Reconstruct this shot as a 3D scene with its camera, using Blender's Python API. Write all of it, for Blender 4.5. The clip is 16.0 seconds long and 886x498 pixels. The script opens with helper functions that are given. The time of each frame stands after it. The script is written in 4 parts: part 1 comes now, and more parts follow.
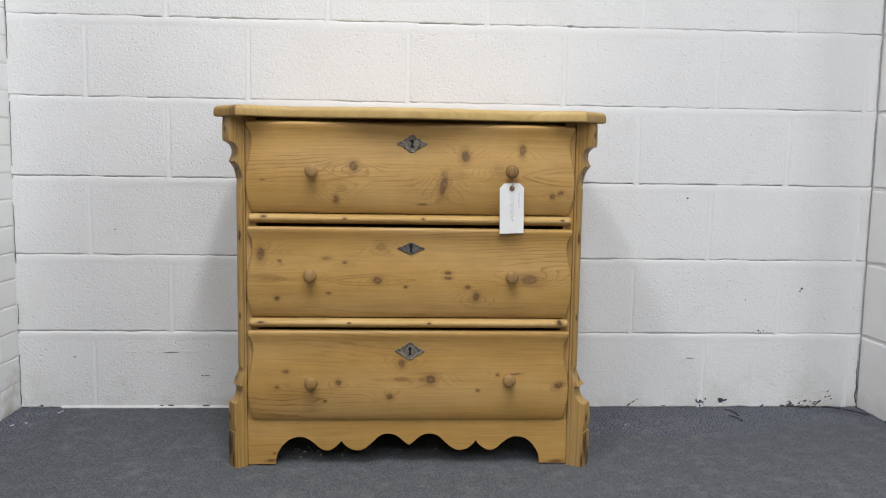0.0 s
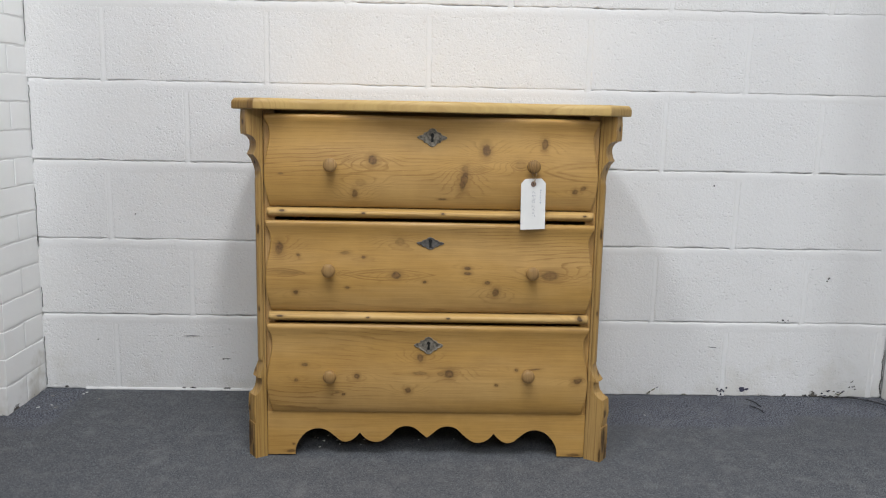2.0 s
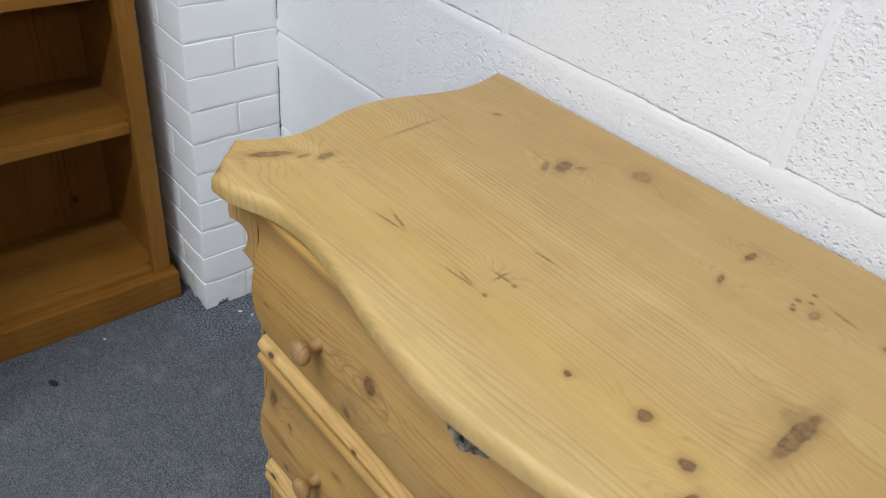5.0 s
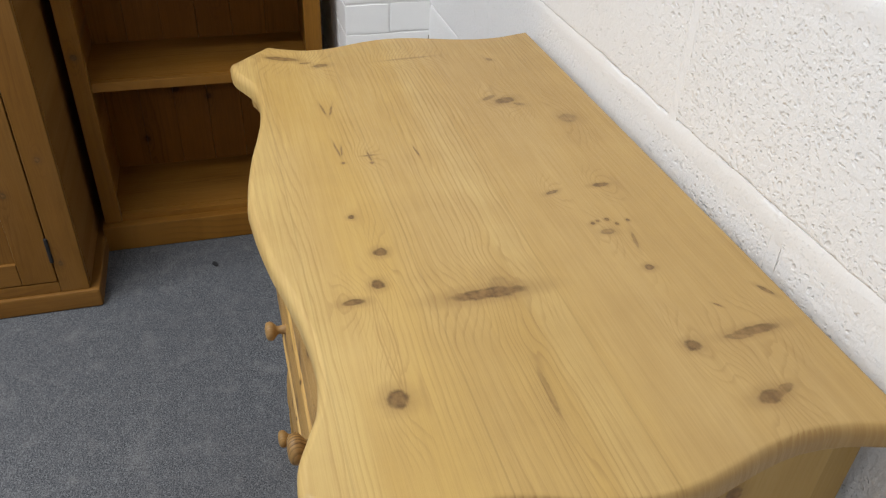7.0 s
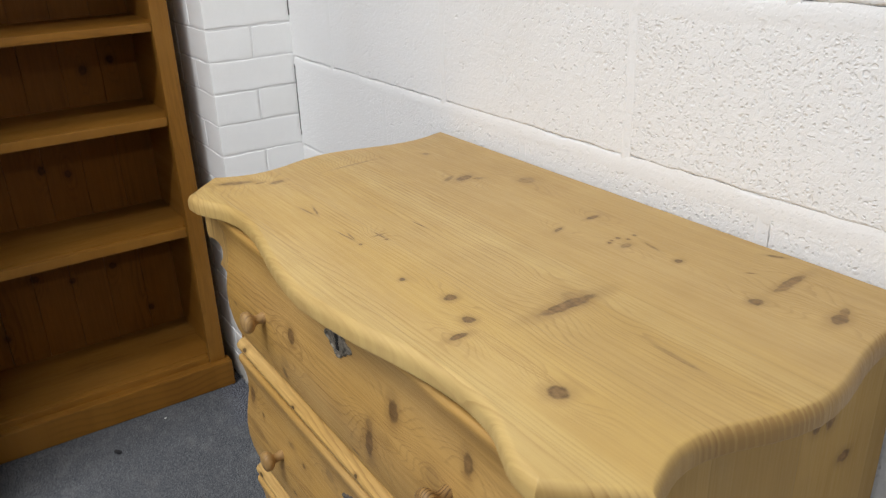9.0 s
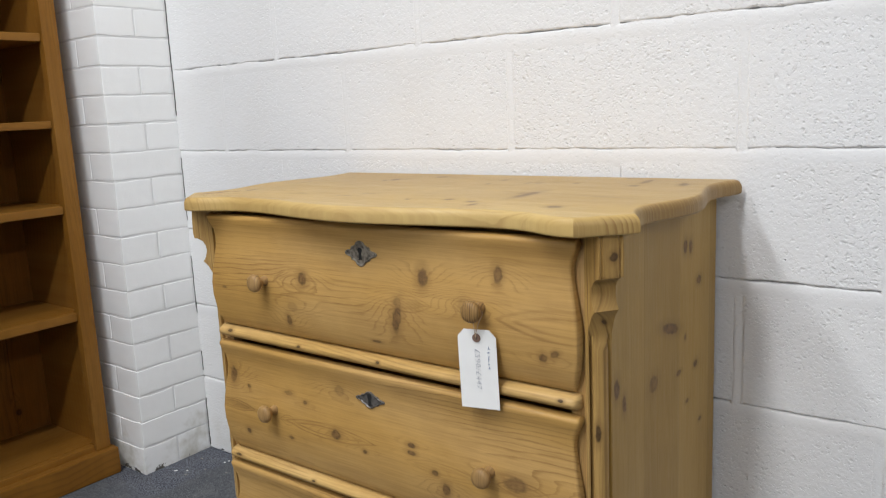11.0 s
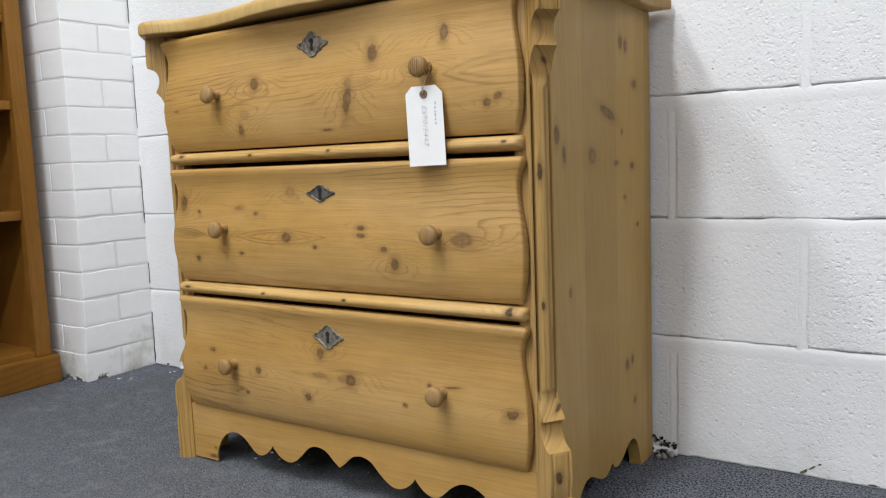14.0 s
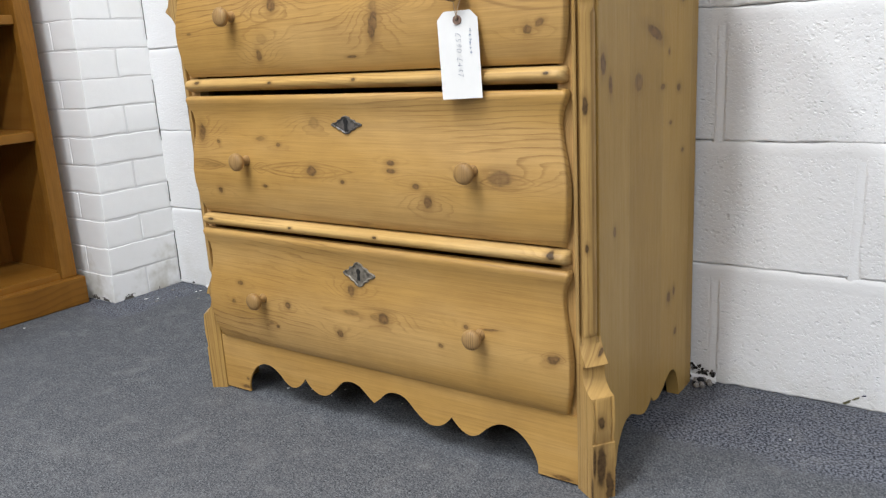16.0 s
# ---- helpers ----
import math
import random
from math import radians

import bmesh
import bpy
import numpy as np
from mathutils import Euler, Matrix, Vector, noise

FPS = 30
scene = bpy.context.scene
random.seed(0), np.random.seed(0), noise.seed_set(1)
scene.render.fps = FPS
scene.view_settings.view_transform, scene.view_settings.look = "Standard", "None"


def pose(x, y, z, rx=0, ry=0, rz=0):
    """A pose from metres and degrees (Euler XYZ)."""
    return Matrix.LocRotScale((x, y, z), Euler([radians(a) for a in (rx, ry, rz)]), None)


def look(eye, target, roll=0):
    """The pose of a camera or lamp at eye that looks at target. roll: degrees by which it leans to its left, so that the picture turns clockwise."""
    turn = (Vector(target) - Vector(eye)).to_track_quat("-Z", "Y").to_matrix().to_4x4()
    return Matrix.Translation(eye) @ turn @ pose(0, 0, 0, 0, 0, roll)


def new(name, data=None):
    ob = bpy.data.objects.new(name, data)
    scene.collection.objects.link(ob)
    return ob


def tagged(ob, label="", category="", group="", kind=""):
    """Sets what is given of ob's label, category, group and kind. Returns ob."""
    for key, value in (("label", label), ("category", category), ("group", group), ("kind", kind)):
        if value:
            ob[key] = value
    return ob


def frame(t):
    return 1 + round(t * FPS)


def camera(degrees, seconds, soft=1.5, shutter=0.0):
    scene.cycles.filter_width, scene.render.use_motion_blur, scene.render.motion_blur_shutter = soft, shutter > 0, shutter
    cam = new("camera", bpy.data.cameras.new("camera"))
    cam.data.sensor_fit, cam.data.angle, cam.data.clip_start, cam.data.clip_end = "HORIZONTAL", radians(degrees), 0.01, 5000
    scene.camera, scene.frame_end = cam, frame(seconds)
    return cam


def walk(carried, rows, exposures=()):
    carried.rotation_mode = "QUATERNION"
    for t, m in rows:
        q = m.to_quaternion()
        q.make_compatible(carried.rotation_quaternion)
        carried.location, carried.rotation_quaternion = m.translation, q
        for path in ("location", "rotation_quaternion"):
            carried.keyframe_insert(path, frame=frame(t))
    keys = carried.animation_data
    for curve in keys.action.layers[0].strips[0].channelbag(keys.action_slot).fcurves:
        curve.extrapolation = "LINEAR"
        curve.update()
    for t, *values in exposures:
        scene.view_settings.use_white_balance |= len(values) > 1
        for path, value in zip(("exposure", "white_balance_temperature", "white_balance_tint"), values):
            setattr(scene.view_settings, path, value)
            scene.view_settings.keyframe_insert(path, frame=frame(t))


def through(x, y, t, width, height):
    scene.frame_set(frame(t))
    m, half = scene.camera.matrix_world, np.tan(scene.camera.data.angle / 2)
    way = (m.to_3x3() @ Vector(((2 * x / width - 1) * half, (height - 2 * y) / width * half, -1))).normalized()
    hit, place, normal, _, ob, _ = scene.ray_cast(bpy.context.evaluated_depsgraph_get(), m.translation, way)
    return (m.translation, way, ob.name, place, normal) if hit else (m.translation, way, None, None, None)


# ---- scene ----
cam = camera(58.5, 16.0, soft=1.2, shutter=0.2)
PATH = [
    (0, (0.086, 0.099, 0.717), (0.196, 2.085, 0.505), 0.9),
    (0.5, (0.084, 0.098, 0.717), (0.19, 2.084, 0.504), 0.9),
    (1, (0.086, 0.098, 0.719), (0.183, 2.084, 0.498), 0.9),
    (1.5, (0.092, 0.108, 0.747), (0.174, 2.09, 0.488), 1.0),
    (2, (0.093, 0.132, 0.809), (0.147, 2.104, 0.48), 1.2),
    (2.5, (0.106, 0.183, 1.026), (0.116, 2.135, 0.591), 1.7),
    (3, (0.171, 0.286, 1.237), (0.131, 2.194, 0.638), 2.2),
    (3.5, (0.241, 0.526, 1.282), (0.059, 2.367, 0.522), 3.6),
    (4, (0.349, 0.897, 1.323), (-0.179, 2.615, 0.444), 3.5),
    (4.5, (0.418, 1.256, 1.322), (-0.502, 2.713, 0.306), 5.9),
    (4.7, (0.415, 1.396, 1.302), (-0.624, 2.715, 0.215), 6.4),
    (6.8, (0.832, 1.862, 1.307), (-0.71, 2.366, 0.138), 3.0),
    (7, (0.858, 1.87, 1.302), (-0.699, 2.352, 0.144), 2.6),
    (7.5, (0.898, 1.879, 1.284), (-0.684, 2.357, 0.157), 1.7),
    (8, (0.919, 1.874, 1.264), (-0.682, 2.38, 0.178), 0.8),
    (8.5, (0.867, 1.784, 1.234), (-0.735, 2.476, 0.256), -0.7),
    (9, (0.842, 1.591, 1.215), (-0.692, 2.599, 0.422), -2.1),
    (9.2, (0.86, 1.502, 1.21), (-0.633, 2.616, 0.482), -2.4),
    (11.3, (0.958, 1.009, 0.88), (-0.225, 2.595, 0.59), -2.4),
    (11.5, (0.963, 0.994, 0.804), (-0.218, 2.591, 0.567), -2.3),
    (12, (0.987, 0.977, 0.716), (-0.177, 2.594, 0.535), -2.3),
    (12.5, (1.001, 0.965, 0.667), (-0.141, 2.597, 0.489), -2.1),
    (13, (1.015, 0.954, 0.63), (-0.115, 2.594, 0.445), -2.1),
    (13.5, (1.008, 0.948, 0.599), (-0.109, 2.596, 0.402), -2.1),
    (14, (1.004, 0.945, 0.568), (-0.1, 2.598, 0.347), -2.2),
    (14.5, (1.002, 0.938, 0.549), (-0.089, 2.594, 0.293), -2.3),
    (15, (0.998, 0.932, 0.539), (-0.092, 2.58, 0.228), -2.6),
    (15.5, (0.992, 0.928, 0.53), (-0.094, 2.567, 0.166), -2.5),
    (16, (0.943, 0.991, 0.632), (-0.178, 2.572, 0.137), -3.3),
]
EXPOSURE = [(0, -0.42, 6470, 10), (1.5, -0.43, 6470, 10), (2.5, -0.53, 6450, 9), (3.5, -0.62, 6300, 8), (4.5, -0.53, 6000, 9), (5.5, -0.50, 6250, 10), (7, -0.50, 6560, 10), (8, -0.42, 6580, 10),
            (9, -0.50, 6580, 10), (11.5, -0.41, 6430, 10), (12.5, -0.34, 6400, 10), (13.5, -0.22, 6400, 10), (14.5, -0.08, 6400, 10), (15.5, 0.02, 6430, 10), (16, 0.05, 6430, 10)]
walk(cam, [(t, look(eye, target, roll)) for t, eye, target, roll in PATH], EXPOSURE)

# ---- light: ceiling tubes of a windowless store room, and one added fill ----
world = bpy.data.worlds.new("world")
scene.world = world
world.use_nodes = True
world.node_tree.nodes["Background"].inputs[0].default_value = (0.9, 0.95, 1.0, 1)
world.node_tree.nodes["Background"].inputs[1].default_value = 0.05
CEILING = 2.7


def area_light(name, x, y, sx, sy, watts, colour):
    data = bpy.data.lights.new(name, "AREA")
    data.shape, data.size, data.size_y, data.energy, data.color = "RECTANGLE", sx, sy, watts, colour
    ob = new(name, data)
    ob.location = (x, y, CEILING - 0.06)
    return ob


area_light("area_light", 0.29, 0.52, 0.14, 1.4, 51, (0.955, 0.972, 1.0))
area_light("area_light", 1.55, -2.1, 0.3, 0.6, 42, (0.98, 0.972, 1.0))
area_light("area_light", 3.2, 0.1, 0.16, 1.2, 58, (0.945, 0.965, 1.0))
area_light("area_light", -0.1, -1.9, 0.16, 1.5, 88, (0.92, 0.965, 1.0))
# added fill with no known source: brightens left wall, pier and carpet
area_light("area_light", -0.48, 0.80, 0.14, 1.2, 38, (0.93, 0.965, 1.0))


# ---- materials ----
class Nodes:
    """A small helper that strings shader nodes together."""

    def __init__(self, name):
        self.mat = bpy.data.materials.new(name)
        self.mat.use_nodes = True
        self.tree = self.mat.node_tree
        self.bsdf = self.tree.nodes["Principled BSDF"]

    def put(self, sock, value):
        if hasattr(value, "is_output"):
            self.tree.links.new(value, sock)
        elif isinstance(value, (tuple, list)) and len(value) == 3 and sock.type == "RGBA":
            sock.default_value = (*value, 1)
        else:
            sock.default_value = value

    def node(self, kind, out=0, **inputs):
        n = self.tree.nodes.new(kind)
        for key, value in inputs.items():
            self.put(n.inputs[key], value)
        return n.outputs[out]

    def math(self, op, a, b=0.0, c=0.0, clamp=False):
        n = self.tree.nodes.new("ShaderNodeMath")
        n.operation, n.use_clamp = op, clamp
        for i, v in enumerate((a, b, c)):
            self.put(n.inputs[i], v)
        return n.outputs[0]

    def vec(self, op, a, b=(0, 0, 0), out=0):
        n = self.tree.nodes.new("ShaderNodeVectorMath")
        n.operation = op
        self.put(n.inputs[0], a)
        self.put(n.inputs[1], b)
        return n.outputs[out]

    def noise(self, vector, scale, detail=3.0, rough=0.5, distort=0.0):
        n = self.tree.nodes.new("ShaderNodeTexNoise")
        for key, v in (("Vector", vector), ("Scale", scale), ("Detail", detail), ("Roughness", rough), ("Distortion", distort)):
            self.put(n.inputs[key], v)
        return n.outputs[0]

    def remap(self, v, a, b, c=0.0, d=1.0, smooth=True):
        n = self.tree.nodes.new("ShaderNodeMapRange")
        n.interpolation_type = "SMOOTHSTEP" if smooth else "LINEAR"
        for i, x in enumerate((v, a, b, c, d)):
            self.put(n.inputs[i], x)
        return n.outputs[0]

    def mix(self, f, a, b, kind="MIX"):
        n = self.tree.nodes.new("ShaderNodeMix")
        n.data_type, n.blend_type = "RGBA", kind
        self.put(n.inputs[0], f)
        self.put(n.inputs[6], a)
        self.put(n.inputs[7], b)
        return n.outputs[2]

    def bump(self, height, strength, distance, normal=None):
        n = self.tree.nodes.new("ShaderNodeBump")
        self.put(n.inputs["Strength"], strength)
        self.put(n.inputs["Distance"], distance)
        self.put(n.inputs["Height"], height)
        if normal is not None:
            self.put(n.inputs["Normal"], normal)
        return n.outputs[0]

    def coords(self):
        return self.node("ShaderNodeTexCoord", 3)

    def world_place(self):
        return self.node("ShaderNodeNewGeometry", 0)

    def random(self):
        return self.node("ShaderNodeObjectInfo", 5)

    def split(self, v):
        n = self.tree.nodes.new("ShaderNodeSeparateXYZ")
        self.put(n.inputs[0], v)
        return n.outputs

    def join(self, x, y, z):
        n = self.tree.nodes.new("ShaderNodeCombineXYZ")
        for i, v in enumerate((x, y, z)):
            self.put(n.inputs[i], v)
        return n.outputs[0]

    def done(self, colour, rough, normal=None, metal=0.0, spec=0.5):
        for key, v in (("Base Color", colour), ("Roughness", rough), ("Metallic", metal), ("Specular IOR Level", spec)):
            self.put(self.bsdf.inputs[key], v)
        if normal is not None:
            self.put(self.bsdf.inputs["Normal"], normal)
        return self.mat


PALE, LATE, KNOT = (0.460, 0.280, 0.091), (0.208, 0.106, 0.032), (0.135, 0.073, 0.029)


def pine(name, along, across, knots=(), pale=PALE, late=LATE, knot=KNOT, lines=130.0, figure=5.0, contrast=0.6, rough=0.42, seams=(), seed=0.0, boards=0.0, swell=2.8, streaks=0.7, ends=0.0, sheen=0.22, through=55.0, bands=(), figured=(), eyes=(), grime=0.16, early=0.42):
    """Pine with grain lines that flow round its knots. along, across: axes (0, 1, 2) of the grain and across it.
    knots: (along, across, half length, half width, darkness, turn). swell: how far the rings bend round a knot.
    ends: how strongly the rings show on the end grain and how much darker it is. bands: (across, half width, colour,
    strength) of paler or darker boards.
    figured: (across, half width, strength) of stretches where the grain stands out.
    eyes: (along, across, half length, half height, strength) of pointed loops in the figure.
    grime: how dark the seams are. early: where in a ring the late wood begins."""
    g = Nodes(name)
    p = g.split(g.coords())
    rnd = g.random()
    u, v = p[along], p[across]
    deep = g.math("MULTIPLY_ADD", rnd, 31.0, seed)
    deep2 = g.math("ADD", deep, p[3 - along - across])
    shade = 0.5
    if boards:
        cell = g.math("FLOOR", g.math("DIVIDE", v, boards))
        deep2 = g.math("MULTIPLY_ADD", cell, 7.3, deep2)
        shade = g.node("ShaderNodeTexWhiteNoise", 0, Vector=g.join(cell, deep, 0.0))
    base = g.noise(g.join(g.math("MULTIPLY", u, 0.8), g.math("MULTIPLY", v, 4.0), deep2), 1.0, 1.5, 0.45)
    waver = g.noise(g.join(g.math("MULTIPLY", u, 3.0), g.math("MULTIPLY", v, 26.0), deep2), 1.0, 3.0, 0.6)
    ripple = g.noise(g.join(g.math("MULTIPLY", u, 14.0), g.math("MULTIPLY", v, 60.0), deep2), 1.0, 2.0, 0.6)
    field = g.math("MULTIPLY_ADD", base, figure * 4.0, g.math("MULTIPLY", v, lines * 0.55))
    field = g.math("MULTIPLY_ADD", waver, 2.8, field)
    field = g.math("MULTIPLY_ADD", ripple, 0.7, field)
    field = g.math("MULTIPLY_ADD", p[3 - along - across], through, field)
    near, ringed, mask, stain = 9.0, 0.0, 0.0, 0.0
    if knots:
        flat = g.join(u, v, 0.0)
        fray = g.vec("SUBTRACT", g.node("ShaderNodeTexNoise", 1, Vector=g.join(u, v, deep), Scale=110.0, Detail=4.0), (0.5, 0.5, 0.5))
        frayed = [g.vec("ADD", flat, g.vec("MULTIPLY", fray, (k, 0.8 * k, 0))) for k in (0.0025, 0.0055, 0.009)]
        warp = 0.0
        for i, (ku, kv, ru, rv, dark, turn) in enumerate(knots):
            e = g.vec("SUBTRACT", frayed[0 if min(ru, rv) < 0.003 else 1 if min(ru, rv) < 0.006 else 2], (ku, kv, 0))
            if turn:
                r = g.tree.nodes.new("ShaderNodeVectorRotate")
                r.rotation_type = "Z_AXIS"
                g.put(r.inputs["Vector"], e)
                g.put(r.inputs["Angle"], radians(-turn))
                e = r.outputs[0]
            full = g.vec("LENGTH", g.vec("MULTIPLY", e, (1 / ru, 1 / rv, 0)), out=1)
            mask = g.math("MAXIMUM", mask, g.remap(full, 1.25, 0.72, 0.0, dark))
            stain = g.math("MAXIMUM", stain, g.remap(full, 2.6, 0.9, 0.0, 0.42 * dark))
            near = g.math("MINIMUM", near, full)
            if rv < 0.0028:
                continue
            d = g.vec("SUBTRACT", flat, (ku, kv, 0))
            wide = g.vec("LENGTH", g.vec("MULTIPLY", d, (1 / (ru * 5.0 + 0.035), 1 / (rv * 2.4 + 0.005), 0)), out=1)
            warp = g.math("ADD", warp, g.remap(wide, 1.0, 0.0, 0.0, min(swell, 0.3 + rv * 330) * (1 if i % 2 else -1)))
            ringed = g.math("MAXIMUM", ringed, g.remap(wide, 1.15, 0.5, 0.0, min(1.0, rv * 120)))
        field = g.math("ADD", field, warp)
    ring = g.math("FRACT", field)
    late_wood = g.math("MULTIPLY", g.remap(ring, early, 0.93), g.remap(ring, 1.0, 0.95))
    patchy = g.remap(g.noise(g.join(g.math("MULTIPLY", u, 2.0), g.math("MULTIPLY", v, 11.0), g.math("ADD", deep, 5.0)), 1.0, 3.0), 0.47, 0.70, 0.03, 0.95)
    patchy = g.math("MAXIMUM", patchy, g.math("MULTIPLY", ringed, 0.6))
    for at, wide, much in figured:
        patchy = g.math("MAXIMUM", patchy, g.remap(g.math("MULTIPLY_ADD", g.math("SUBTRACT", waver, 0.5), 0.03, g.math("ABSOLUTE", g.math("SUBTRACT", v, at))), wide * 1.3, wide * 0.5, 0.0, much))
    fibre = g.remap(g.noise(g.join(g.math("MULTIPLY", u, 11.0), g.math("MULTIPLY", v, 480.0), deep), 1.0, 4.0, 0.65), 0.28, 0.72, 0.0, 1.0, False)
    streak = g.noise(g.join(g.math("MULTIPLY", u, 2.4), g.math("MULTIPLY", v, 120.0), g.math("ADD", deep, 3.0)), 1.0, 4.0, 0.68)
    tone = g.noise(g.join(g.math("MULTIPLY", u, 1.3), g.math("MULTIPLY", v, 7.0), g.math("ADD", deep, 9.0)), 1.0, 2.0)
    blotch = g.noise(g.join(u, v, deep), 14.0, 4.0, 0.6)
    amount = g.math("MULTIPLY", g.math("MULTIPLY", late_wood, patchy), contrast)
    for eu, ev, length, height, much in eyes:
        du = g.math("DIVIDE", g.math("SUBTRACT", u, eu), length)
        dv = g.math("ABSOLUTE", g.math("DIVIDE", g.math("MULTIPLY_ADD", g.math("SUBTRACT", waver, 0.5), 0.009, g.math("MULTIPLY_ADD", g.math("SUBTRACT", ripple, 0.5), 0.004, g.math("SUBTRACT", v, ev))), height))
        loop = g.math("MULTIPLY_ADD", du, du, dv)
        inner = g.remap(g.math("ABSOLUTE", g.math("SUBTRACT", loop, 0.55)), 0.16, 0.02, 0.0, 0.8 * much)
        outer = g.remap(g.math("ABSOLUTE", g.math("SUBTRACT", loop, 1.0)), 0.17, 0.02, 0.0, much)
        faint = g.remap(g.math("ADD", ripple, waver), 0.75, 1.2, 0.55, 1.15)
        amount = g.math("MAXIMUM", amount, g.math("MULTIPLY", g.math("MAXIMUM", inner, outer), faint))
    if ends:
        facing = g.math("ABSOLUTE", g.split(g.node("ShaderNodeTexCoord", 1))[along])
        saw = g.math("FRACT", g.math("MULTIPLY", field, 1.0))
        cut = g.math("MULTIPLY", g.remap(saw, 0.1, 0.8), g.remap(saw, 1.0, 0.86))
        amount = g.math("MULTIPLY_ADD", g.math("MULTIPLY", g.math("MULTIPLY_ADD", cut, patchy, 0.55), g.remap(facing, 0.35, 0.9)), ends, amount)
    amount = g.math("MULTIPLY_ADD", g.math("SUBTRACT", tone, 0.5), 0.55, amount)
    amount = g.math("MULTIPLY_ADD", g.math("SUBTRACT", blotch, 0.5), 0.55, amount)
    amount = g.math("MULTIPLY_ADD", g.math("SUBTRACT", fibre, 0.5), streaks * 0.65, amount)
    amount = g.math("MULTIPLY_ADD", g.math("SUBTRACT", streak, 0.5), streaks, amount)
    if boards:
        amount = g.math("MULTIPLY_ADD", g.math("SUBTRACT", shade, 0.5), 0.45, amount)
    amount = g.math("ADD", amount, 0.2, clamp=True)
    hue = g.remap(g.noise(g.join(g.math("MULTIPLY", u, 2.2), g.math("MULTIPLY", v, 9.0), g.math("ADD", deep, 17.0)), 1.0, 3.0, 0.55), 0.36, 0.68)
    colour = g.mix(amount, g.mix(hue, tuple(c * f for c, f in zip(pale, (0.96, 0.915, 0.78))), tuple(min(0.9, c * f) for c, f in zip(pale, (1.06, 1.075, 1.17)))), late)
    for at, wide, tint, much in bands:
        edge = g.math("MULTIPLY_ADD", g.math("SUBTRACT", tone, 0.5), 0.06, g.math("ABSOLUTE", g.math("SUBTRACT", v, at)))
        edge = g.remap(edge, wide * 1.4, wide * 0.6, 0.0, much)
        colour = g.mix(edge, colour, g.mix(amount, tint, late))
    if knots:
        colour = g.mix(stain, colour, tuple(0.6 * a + 0.4 * b for a, b in zip(late, knot)))
        mottle = g.remap(g.noise(g.join(u, v, deep), 120.0, 3.0, 0.6), 0.3, 0.7)
        heart = g.mix(mottle, tuple(1.35 * c for c in knot), tuple(0.75 * c for c in knot))
        rim = g.math("MULTIPLY", g.remap(near, 0.35, 0.8, 0.0, 0.7), g.remap(g.noise(g.join(u, v, g.math("ADD", deep, 2.0)), 140.0, 2.0), 0.35, 0.6))
        heart = g.mix(rim, heart, tuple(0.42 * c for c in knot))
        colour = g.mix(g.math("MULTIPLY", mask, g.math("MULTIPLY_ADD", mottle, 0.15, 0.75)), colour, heart)
    relief = g.math("MULTIPLY_ADD", fibre, 0.3, g.math("MULTIPLY", late_wood, 0.06))
    for s in seams:
        gap = g.math("ABSOLUTE", g.math("SUBTRACT", v, s))
        line = g.remap(gap, 0.0012, 0.0003)
        colour = g.mix(g.math("MULTIPLY", line, grime), colour, tuple(0.5 * c for c in late))
        relief = g.math("MULTIPLY_ADD", line, -0.35, relief)
    dents = g.noise(g.coords(), 60.0, 3.0, 0.6)
    relief = g.math("MULTIPLY_ADD", dents, 0.5, relief)
    gloss = g.math("MULTIPLY_ADD", fibre, 0.22, rough - 0.1)
    return g.done(colour, gloss, g.bump(relief, 0.3, 0.0012), spec=sheen)


